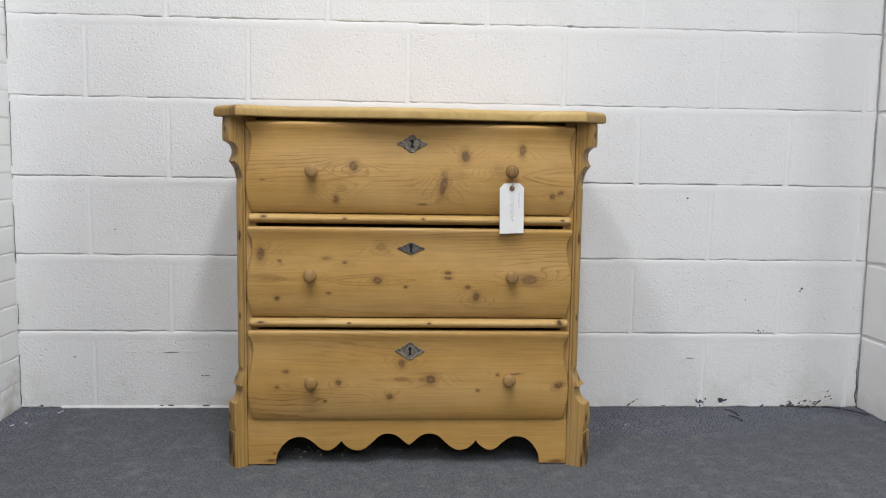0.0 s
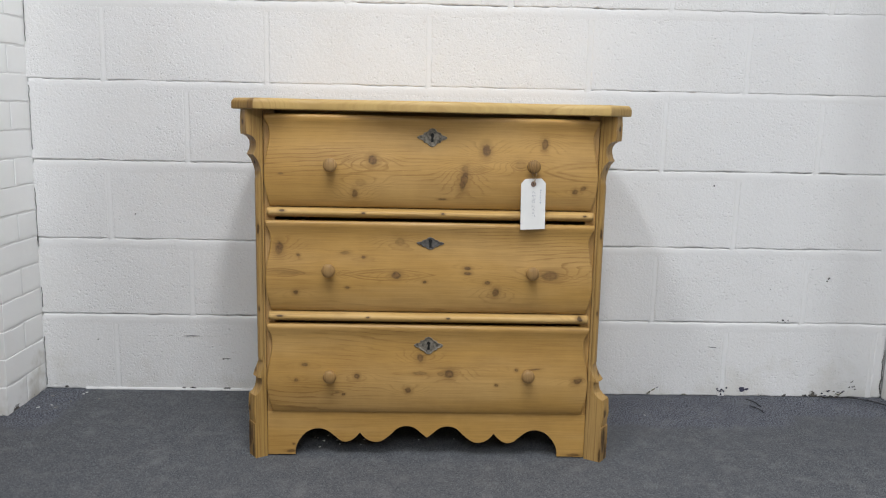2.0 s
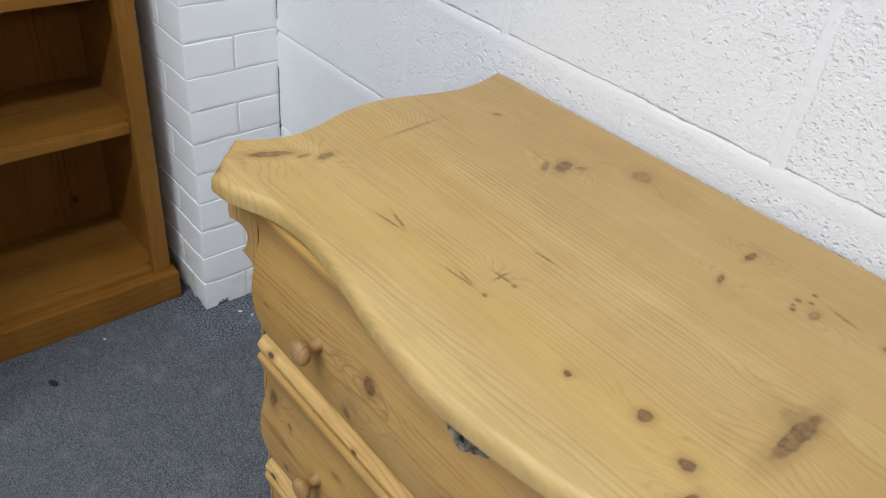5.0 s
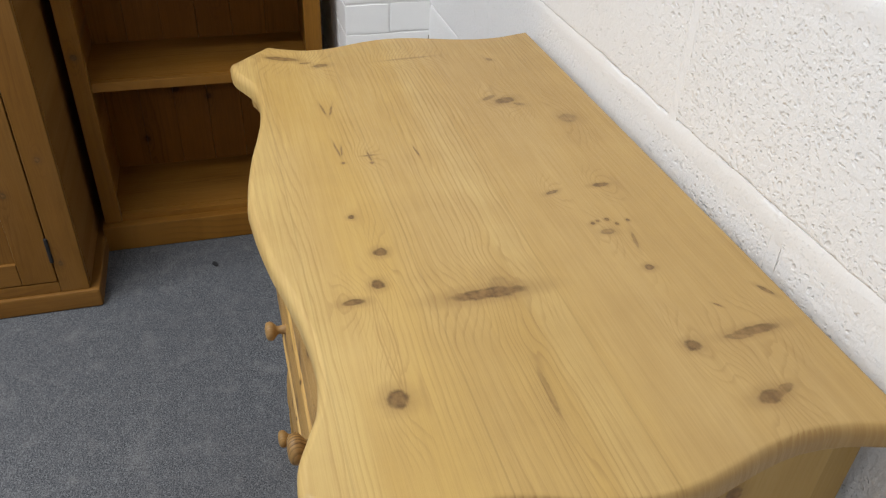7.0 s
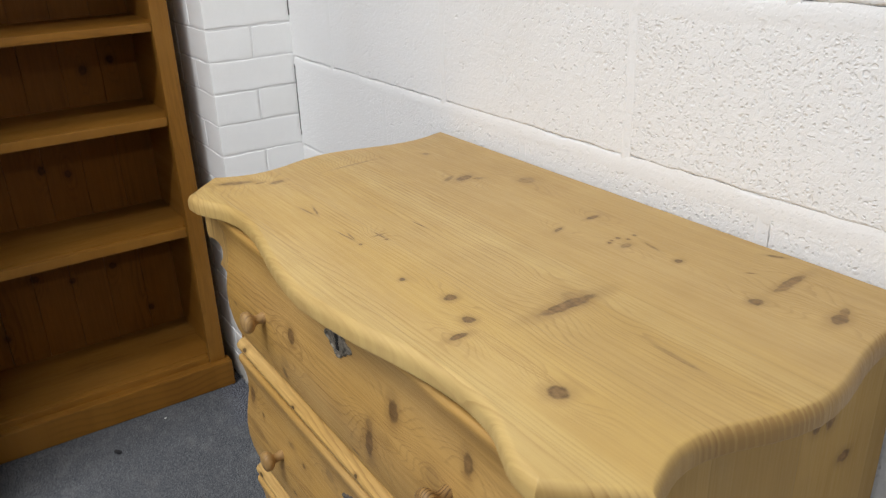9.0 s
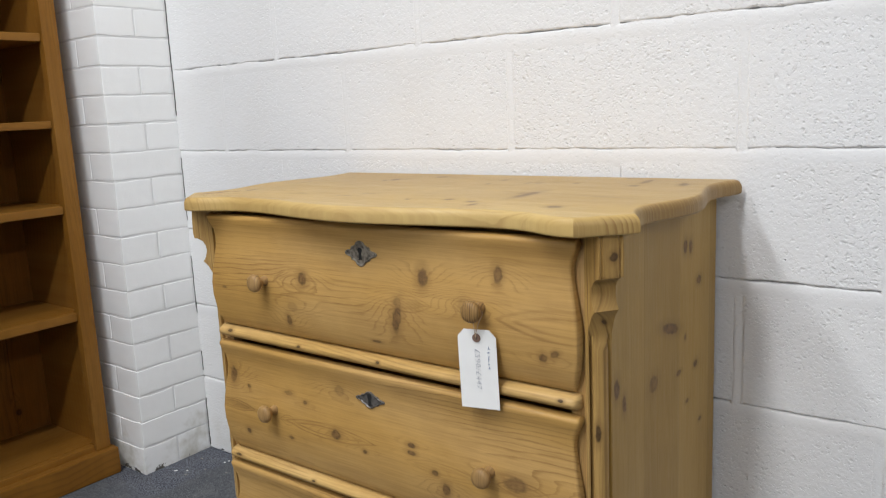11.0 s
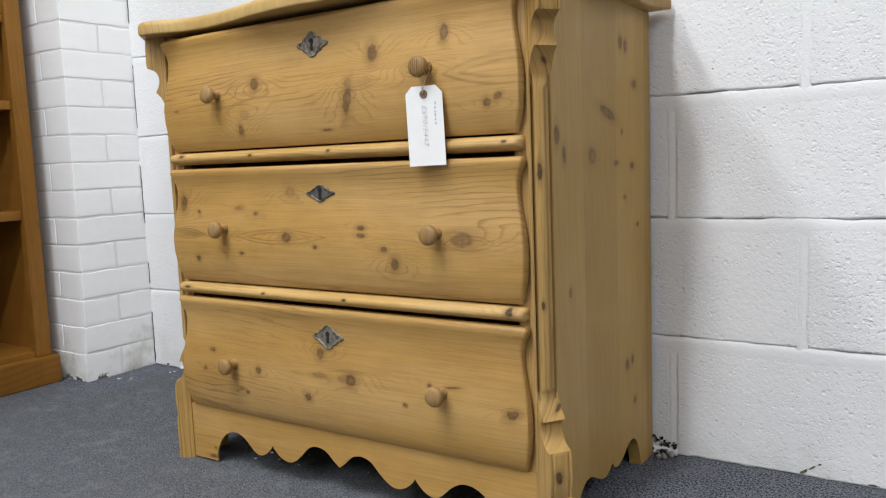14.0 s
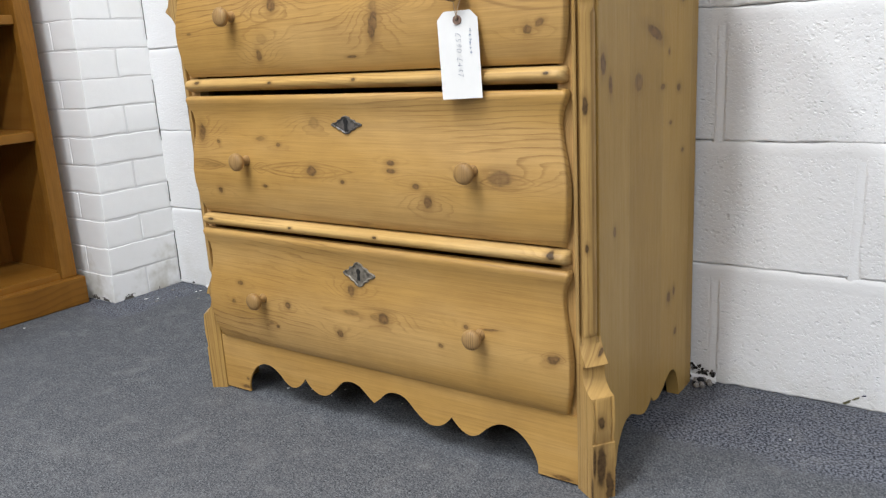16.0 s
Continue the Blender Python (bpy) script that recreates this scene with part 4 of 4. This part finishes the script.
# local: x from the front edge (0) towards the room, y from the near side
bookcase = thing("bookcase", (-1.103, 1.515, 0.0), "tall empty bookcase in honey-stained pine with plank back", "bookcase")
W, H, D = 0.613, 1.85, 0.295
for y0, y1 in ((0.0, 0.042), (W - 0.042, W)):
    part("upright", boxed(-0.024, 0.0, y0, y1, 0.078, H), BOOK_SIDE, bookcase, "square front stile")
for y0, y1 in ((0.004, 0.026), (W - 0.026, W - 0.004)):
    part("side_panel", boxed(-D, -0.024, y0, y1, 0.0, H - 0.002, bevel=0.001), BOOK_SIDE, bookcase)
bm = bmesh.new()
for i in range(6):
    y0 = 0.026 + i * (W - 0.052) / 6
    box(bm, -D + 0.002, -D + 0.012, y0 + 0.0002, y0 + (W - 0.052) / 6 - 0.0002, 0.06, H - 0.002, bevel=0.0012)
part("plank_back", bm, BOOK_BACK, bookcase, "dark knotty tongue-and-groove boards")
for z0, z1, front in ((0.074, 0.095, -0.006), (0.453, 0.478, -0.008), (0.746, 0.769, -0.008), (0.971, 0.991, -0.008), (1.191, 1.212, -0.008), (1.43, 1.45, -0.008), (1.64, 1.66, -0.008)):
    y0, y1 = (0.042, W - 0.042)
    bm = boxed(-0.03, front, y0 + 0.0006, y1 - 0.0006, z0, z1, bevel=0.003)
    box(bm, -D + 0.012, -0.0302, 0.0262, W - 0.0262, z0 + 0.0004, z1 - 0.0004)
    part("shelf", bm, BOOK_SHELF, bookcase)
part("plinth", boxed(-0.022, 0.021, -0.008, W + 0.012, 0.0, 0.0775, bevel=0.005), BOOK_SHELF, bookcase, "rounded skirting plinth")
part("top_board", boxed(-D, 0.02, -0.012, W + 0.012, H, H + 0.025, bevel=0.004), BOOK_SHELF, bookcase)

# ---- cupboard beside the bookcase ----
CUP_KNOTS = [(0.14, 0.755, 0.008, 0.006, 1, 0), (0.42, 0.77, 0.007, 0.006, 1, 0), (0.34, 0.68, 0.008, 0.007, 0.9, 0)]
CUP_UP = pine("brown_pine_upright", 2, 1, CUP_KNOTS, sheen=0.2, pale=(0.200, 0.096, 0.021), late=(0.115, 0.049, 0.010), lines=130.0, contrast=0.45, seed=92.0, rough=0.4)
CUP_ACROSS = pine("brown_pine_across", 1, 2, [(0.55, 0.06, 0.010, 0.006, 0.9, 0)], sheen=0.2, pale=(0.210, 0.100, 0.022), late=(0.120, 0.051, 0.011), lines=130.0, contrast=0.45, seed=95.0, rough=0.4)
cupboard = thing("cupboard", (-0.868, 0.685, 0.0), "closed brown waxed pine cupboard with panelled doors", "cupboard")
CW, CH, CD = 0.805, 1.75, 0.50
part("side_panel", boxed(-CD, -0.002, CW - 0.022, CW, 0.055, CH), CUP_UP, cupboard)
part("side_panel", boxed(-CD, -0.002, 0.0, 0.022, 0.055, CH), CUP_UP, cupboard)
part("back_panel", boxed(-CD, -CD + 0.012, 0.022, CW - 0.022, 0.055, CH, bevel=0), CUP_UP, cupboard)
for y0, y1 in ((0.0, 0.066), (CW - 0.066, CW - 0.001)):
    part("face_stile", boxed(-0.002, 0.018, y0, y1, 0.055, CH), CUP_UP, cupboard)
part("bottom_rail", boxed(-0.002, 0.0175, 0.0664, CW - 0.0664, 0.055, 0.085), CUP_ACROSS, cupboard)
part("top_rail", boxed(-0.002, 0.0175, 0.0664, CW - 0.0664, CH - 0.09, CH), CUP_ACROSS, cupboard)
part("plinth", boxed(-CD, 0.026, -0.02, CW + 0.022, 0.0, 0.0545, bevel=0.008), CUP_ACROSS, cupboard, "rounded base plinth")
part("top_board", boxed(-CD, 0.03, -0.02, CW + 0.02, CH, CH + 0.025, bevel=0.006), CUP_ACROSS, cupboard)
for k in (0, 1):
    y0 = 0.068 + k * 0.3355
    y1 = y0 + 0.333
    door = part("door", boxed(0.004, 0.010, y0 + 0.06, y1 - 0.06, 0.12, CH - 0.13, bevel=0), CUP_UP, cupboard, "framed and panelled pine door")
    for a, b in ((y0, y0 + 0.078), (y1 - 0.078, y1)):
        part("door_stile", boxed(-0.001, 0.0185, a, b, 0.088, CH - 0.093, bevel=0.003), CUP_UP, door)
    for a, b in ((0.088, 0.150), (0.86, 0.95), (CH - 0.17, CH - 0.093)):
        part("door_rail", boxed(-0.001, 0.018, y0 + 0.0784, y1 - 0.0784, a, b, bevel=0.003), CUP_ACROSS, door)
    hinge_y = y1 + 0.001 if k else y0 - 0.001
    for z in (0.145, 1.5):
        bm = bmesh.new()
        lathe(bm, [(0.002, 0.0), (0.0045, 0.002), (0.0045, 0.068), (0.002, 0.070)], Matrix.Translation((0.019, hinge_y, z)), 10)
        part("hinge", bm, BLACK, door, "dark metal butt hinge")
    bm = bmesh.new()
    lathe(bm, [(0.008, 0.0), (0.007, 0.01), (0.015, 0.022), (0.013, 0.03), (0.004, 0.033)], Matrix.Translation((0.0185, y0 + 0.038 if k else y1 - 0.038, 0.80)) @ Matrix.Rotation(math.pi / 2, 4, "Y"), 16)
    part("knob", bm, CUP_UP, door)


# ---- crumbs and threads on the carpet ----
def lint(name, x, y, sx, sy, sz, material, label, turn=0.0):
    bm = bmesh.new()
    bmesh.ops.create_icosphere(bm, subdivisions=2, radius=1.0)
    for v in bm.verts:
        k = 1 + 0.35 * noise.noise(v.co * 1.7 + Vector((x * 9, y * 7, 0)))
        v.co = Vector((v.co.x * sx * k, v.co.y * sy * k, max(0.0, v.co.z * 0.5 + 0.5) * sz))
    ob = part(name, bm, material)
    ob.location, ob.rotation_euler = (x, y, 0.0), (0, 0, turn)
    return tagged(ob, label, "crumb")


lint("lint_ball", -0.958, 1.788, 0.012, 0.007, 0.007, DARK_LINT, "small dark crumb lying on the carpet", 0.5)
lint("paper_crumb", -1.033, 1.927, 0.0035, 0.003, 0.003, WHITE_LINT, "tiny white crumb on the carpet")
lint("paper_crumb", 0.723, 2.217, 0.0022, 0.002, 0.002, WHITE_LINT, "tiny white crumb on the carpet")
for i in range(9):
    lint("paper_crumb", -0.15 + rng.gauss(0, 0.022), 2.02 + rng.gauss(0, 0.02), 0.003, 0.002, 0.0025, WHITE_LINT, "white crumb on the carpet under the chest", i)
for i in range(5):
    lint("paper_crumb", rng.uniform(-0.08, 0.25), rng.uniform(1.97, 2.05), 0.002, 0.0016, 0.002, WHITE_LINT, "white crumb on the carpet under the chest", i)
for i in range(8):
    lint("paint_flake", LEFT + rng.uniform(0.02, 0.2), rng.uniform(2.22, 2.36), rng.uniform(0.003, 0.006), 0.003, 0.002, WHITE_LINT if i % 2 == 0 else MORTAR, "paint flake on the carpet by the pier", i)
for i in range(14):
    lint("mortar_crumb", 0.54 + rng.gauss(0, 0.014), 2.362 + rng.gauss(0, 0.008), rng.uniform(0.003, 0.007), 0.005, rng.uniform(0.004, 0.012), (DARK_LINT, MORTAR, MORTAR)[i % 3], "crumbled mortar at the foot of the wall", i)
for pts in (((1.060, 2.345, 0.004), (1.072, 2.320, 0.006), (1.078, 2.285, 0.004)), ((1.050, 2.290, 0.004), (1.062, 2.262, 0.006), (1.068, 2.240, 0.003)), ((1.30, 2.368, 0.004), (1.37, 2.360, 0.007), (1.43, 2.335, 0.006), (1.47, 2.29, 0.004))):
    tagged(part("loose_thread", cord(bmesh.new(), spline(pts, 6), 0.0015), DARK_LINT), "dark frayed carpet thread lying by the wall", "thread")

# ---- blocks and bricks ----
MESHES = {}


def brick(lx, ly, lz, at):
    """A thickly painted brick with worn, uneven arrises; bricks of one size share five meshes."""
    kind = int(abs(at[2]) * 97) % 5
    key = (round(lx, 3), round(ly, 3), round(lz, 3), kind)
    if key not in MESHES:
        bm = boxed(-lx / 2, lx / 2, -ly / 2, ly / 2, -lz / 2, lz / 2, bevel=0.0018)
        bmesh.ops.subdivide_edges(bm, edges=[e for e in bm.edges if e.calc_length() > 0.05], cuts=7, use_grid_fill=True)
        off = Vector((kind * 9.1, 0, 0))
        for v in bm.verts:
            rag = noise.noise_vector(v.co * 24.0 + off) + 0.7 * noise.noise_vector(v.co * 70.0 + off)
            v.co += 0.0026 * Vector((0.25 * rag.x, 0.25 * rag.y, rag.z))
        MESHES[key] = finish(bm, BRICK_PAINT)
    ob = new("brick", MESHES[key])
    ob.parent = pier_west
    ob.location = at
    ob.rotation_euler = (rng.uniform(-0.005, 0.005), rng.uniform(-0.009, 0.009), rng.uniform(-0.004, 0.004))


JOINT, LONG = 0.011, 0.4475


def block(lx, lz, at, turn=0.0, parent=None):
    """A concrete block with ragged, thickly painted arrises; its face looks along -y before it is turned."""
    bm, loops, off = bmesh.new(), [], Vector((at[0] * 7.1, at[2] * 5.3, 0))
    nx, nz = max(3, int(lx / 0.018)), 12
    edge = [(-lx / 2 + lx * i / nx, -lz / 2) for i in range(nx)] + [(lx / 2, -lz / 2 + lz * i / nz) for i in range(nz)]
    edge = edge + [(-x, -z) for x, z in edge]
    for y, d in ((0.1, 0.0), (0.0040, 0.0), (0.0020, 0.0006), (0.0006, 0.0018), (0.0, 0.0042)):
        loop = []
        for x, z in edge:
            rag = 0.0026 * noise.noise(Vector((x * 34, z * 34, 0)) + off) + 0.0016 * noise.noise(Vector((x * 90, z * 90, 5)) + off)
            dx, dz = (d + rag) / (lx / 2), (d + rag) / (lz / 2)
            loop.append(Vector((x * (1 - dx), y, z * (1 - dz))))
        loops.append(loop)
    rings(bm, loops)
    ob = part("block", bm, WALL_PAINT, parent, angle=1.2)
    ob.location, ob.rotation_euler = at, (0, 0, turn)


# the flush-pointed bed joints, open in a ragged slit under the course above
bm = bmesh.new()
for row in range(1, 12):
    z = row * COURSE
    loops = []
    for i in range(250):
        x = LEFT + 0.004 + i * (RIGHT - LEFT - 0.004) / 249
        sag = 0.0030 * noise.noise(Vector((x * 11, row * 3.7, 0))) + 0.0026 * noise.noise(Vector((x * 48, row * 3.7, 2)))
        wide = 0.006 * noise.noise(Vector((x * 7, row * 5.1, 4)))
        gap = (0.0012 if row < 4 else 0.0002) + 0.0016 * noise.noise(Vector((x * 5, row * 2.3, 8)))
        sec = ((0.02, -0.028 + wide), (0.0004, -0.025 + wide), (-0.0005, -0.015 + wide), (-0.0008, -0.005 + sag), (0.0004, 0.0018 + sag), (0.0034 if row < 2 else 0.0012, 0.0056 - gap + sag), (0.02, 0.0072))
        loops.append([Vector((x, BACK + y, z + h)) for y, h in sec])
    rings(bm, loops)
tagged(part("bed_joints", bm, JOINT_PAINT, wall_north, angle=1.2), kind="stuff")
# upright joints: a smooth shallow trough with a soft lip
bm = bmesh.new()
for row in range(12):
    x = (0.552 if row % 2 == 0 else 0.775) - 5 * LONG
    while x < RIGHT:
        if x > LEFT + 0.02:
            loops = []
            for i in range(13):
                z = row * COURSE + i * COURSE / 12
                w = 0.0015 * noise.noise(Vector((x * 5, z * 19, 1)))
                loops.append([Vector((x + u + w, BACK + d, z)) for u, d in ((-0.012, 0.02), (-0.011, 0.0012), (-0.0065, -0.0003), (-0.002, 0.0003), (0.003, 0.0008), (0.0062, 0.0014), (0.0085, 0.0004), (0.012, 0.02))])
            rings(bm, loops)
        x += LONG
tagged(part("upright_joints", bm, JOINT_PAINT, wall_north, angle=1.2), kind="stuff")
rng = random.Random(11)
for row in range(12):
    z0 = row * COURSE + (JOINT / 2 if row else 0.0)
    z1 = min((row + 1) * COURSE - JOINT / 2, CEILING)
    x = (0.552 if row % 2 == 0 else 0.775) - 5 * LONG
    while x < 1.93:
        a, b = max(x + JOINT / 2, LEFT - 0.012), min(x + LONG - JOINT / 2, RIGHT)
        if b - a > 0.03:
            block(b - a, z1 - z0, ((a + b) / 2, BACK + rng.uniform(-0.0005, 0.0005), (z0 + z1) / 2), parent=wall_north)
        x += LONG
    a, b = 2.164, BACK - 0.004
    block(b - a, z1 - z0, (RIGHT + rng.uniform(-0.001, 0.001), (a + b) / 2, (z0 + z1) / 2), -math.pi / 2, pier_east)
    block(0.33, z1 - z0, (RIGHT + 0.105 + 0.165, 2.155, (z0 + z1) / 2), parent=pier_east)
for row in range(36):
    z0, z1 = (row * 0.0747 + 0.006 if row else 0.0), (row + 1) * 0.0747 + 0.0013
    zc, lz = (z0 + z1) / 2, z1 - z0
    front = 2.163 + 0.010 * min(1.0, zc / 0.3)
    jig = lambda: rng.uniform(-0.0004, 0.0004)
    if z1 > CEILING:
        break
    if row % 2 == 1:
        brick(0.1025, 0.217, lz, (LEFT - 0.05125 + jig(), front + 0.1085, zc))
        brick(0.110, 0.1, lz, (LEFT - 0.1635, front + 0.05 + jig(), zc))
        brick(0.19, 0.1, lz, (LEFT - 0.322, front + 0.05 + jig(), zc))
    else:
        brick(0.215, 0.1065, lz, (LEFT - 0.1075 + jig(), front + 0.05325, zc))
        brick(0.1025, 0.1055, lz, (LEFT - 0.05125 + jig(), front + 0.1643, zc))
        brick(0.19, 0.1, lz, (LEFT - 0.322, front + 0.05 + jig(), zc))

# chipped paint, slits and specks on the block wall
def chip(name, x, z, w, h, material, turn=0.0):
    """A small ragged flake mark on the face of the wall."""
    bm, n = bmesh.new(), 12
    loop = []
    for i in range(n):
        a = -math.tau * i / n
        k = 1 + 0.75 * noise.noise(Vector((x * 37, z * 53, i * 0.9)))
        q = Matrix.Rotation(turn, 2) @ Vector((w * k * math.cos(a), h * k * math.sin(a)))
        loop.append((x + q.x, max(0.0005, z + q.y)))
    rings(bm, [[Vector((a, y, b)) for a, b in loop] for y in (BACK - 0.0014, BACK + 0.002)])
    return part(name, bm, material, wall_north)


rng = random.Random(23)
chip("chip_or_hole", 0.78, 0.009, 0.0072, 0.0022, OLIVE, 0.5)
chip("chip_or_hole", 0.793, 0.018, 0.0060, 0.0017, OLIVE, 0.7)
chip("chip_or_hole", 0.804, 0.025, 0.003, 0.001, NAVY, 0.4)
chip("chip_or_hole", 0.886, 0.004, 0.0078, 0.0017, OLIVE)
chip("chip_or_hole", 1.060, 0.021, 0.009, 0.007, NAVY)
chip("chip_or_hole", 1.074, 0.022, 0.007, 0.003, NAVY, 0.3)
for i in range(9):
    chip("chip_or_hole", 0.996 + rng.gauss(0, 0.008), rng.uniform(0.004, 0.028), rng.uniform(0.002, 0.005), rng.uniform(0.0015, 0.003), NAVY, rng.uniform(-1, 1))
for i in range(11):
    chip("chip_or_hole", rng.uniform(1.30, 1.37), rng.uniform(0.003, 0.022), rng.uniform(0.002, 0.006), rng.uniform(0.001, 0.002), NAVY if i % 3 else OLIVE, rng.uniform(-0.6, 0.6))
for i in range(9):
    chip("chip_or_hole", rng.uniform(1.1, 1.47), rng.uniform(0.001, 0.006), rng.uniform(0.003, 0.009), rng.uniform(0.001, 0.003), BARE)
for i in range(6):
    chip("chip_or_hole", 1.396 + rng.gauss(0, 0.008), 0.038 + rng.gauss(0, 0.007), 0.003, 0.0013, BARE, rng.uniform(-1, 1))
for x in (-0.941, -0.60, -0.574, -0.478, -0.47):
    chip("chip_or_hole", x, 0.0065, rng.uniform(0.004, 0.009), 0.0022, BARE)
# slits are flat grey marks, the shade inside them painted as colour
for x, z, w in ((0.96, 0.151, 0.014), (-0.571, 0.165, 0.021), (-0.47, 0.097, 0.008)):
    chip("slit", x, z, w, 0.0011, SHADE, rng.uniform(-0.08, 0.02))
for x, z, r in ((-0.483, 0.096, 0.0024), (-0.843, 0.151, 0.0022), (1.165, 0.236, 0.0035), (1.172, 0.231, 0.002), (1.181, 0.236, 0.002), (1.150, 0.232, 0.0015), (1.291, 0.364, 0.004), (1.286, 0.356, 0.002), (1.12, 0.33, 0.0018), (0.93, 0.63, 0.003), (0.625, 0.71, 0.0015), (-0.72, 0.52, 0.002)):
    chip("speck", x, z, r, r * 0.75, BARE, rng.uniform(-1, 1))
# the broken corner of the wall behind the chest
for i in range(30):
    x = rng.uniform(0.510, 0.556)
    # near-black chips are solid: the shade of the holes is their colour
    chip("chip_or_hole", x, rng.uniform(0.011, 0.034 - 0.4 * max(0.0, x - 0.522)), rng.uniform(0.0018, 0.0046), rng.uniform(0.0012, 0.0026), (HOLE, HOLE, BARE, MORTAR)[i % 4], rng.uniform(-1, 1))
# its painted sill on the floor
bm, loops = bmesh.new(), []
for i in range(9):
    x = 0.500 + i * 0.0075
    k = 0.0020 * noise.noise(Vector((x * 60, 3, 0)))
    loops.append([Vector((x, BACK + 0.001, 0.0)), Vector((x, BACK - 0.0075 - k, 0.0)), Vector((x, BACK - 0.0065 - k, 0.0055 + k)), Vector((x, BACK + 0.001, 0.010 + k))])
rings(bm, loops)
part("paint_lip", bm, JOINT_PAINT, wall_north)
# a lip of thick paint along the foot of the wall
bm, loops = bmesh.new(), []
for i in range(60):
    x = -0.885 + i * 0.0085
    k = 0.0025 * noise.noise(Vector((x * 30, 0, 0)))
    loops.append([Vector((x, BACK + 0.001, 0.0)), Vector((x, BACK - 0.0035 - k, 0.0)), Vector((x, BACK - 0.0028 - k, 0.004)), Vector((x, BACK + 0.001, 0.0075 + k))])
rings(bm, loops)
part("paint_lip", bm, JOINT_PAINT, wall_north)

# the crack between pier and wall: a raised strip, the gap's darkness painted on
bm = bmesh.new()
for i in range(270):
    z = i * 0.0098 + 0.01
    if noise.noise(Vector((7, 2, z * 7))) < -0.12 + 0.25 * max(0.0, 0.45 - z):
        continue
    ends = []
    for h in (z, z + 0.0102):
        c = LEFT + 0.0025 + 0.003 * noise.noise(Vector((0, 3.1, h * 9))) + 0.003 * noise.noise(Vector((4, 0, h * 55)))
        w = 0.0003 + 0.0007 * max(0.0, noise.noise(Vector((7, 2, h * 23))) + 0.3)
        ends.append([Vector((c - w, BACK - 0.0022, h)), Vector((c + w, BACK - 0.0022, h)), Vector((c + w, BACK + 0.001, h)), Vector((c - w, BACK + 0.001, h))])
    rings(bm, ends)
tagged(part("corner_crack", bm, CRACK), "thin broken crack between brick pier and block wall", "crack", kind="structure")

# right corner crack: likewise a solid strip, its dark gap only in colour
bm = bmesh.new()
for i in range(16):
    z = 0.012 + i * 0.0085
    ends = []
    for h in (z, z + 0.0088):
        c = RIGHT - 0.004 + 0.004 * noise.noise(Vector((2.0, 1.1, h * 40)))
        w = 0.0004 + 0.0012 * max(0.0, 1 - h / 0.15)
        ends.append([Vector((c - w, BACK - 0.0022, h)), Vector((c + w, BACK - 0.0022, h)), Vector((c + w, BACK + 0.001, h)), Vector((c - w, BACK + 0.001, h))])
    rings(bm, ends)
tagged(part("corner_crack", bm, CRACK), "short dark crack between block wall and block pier", "crack", kind="structure")
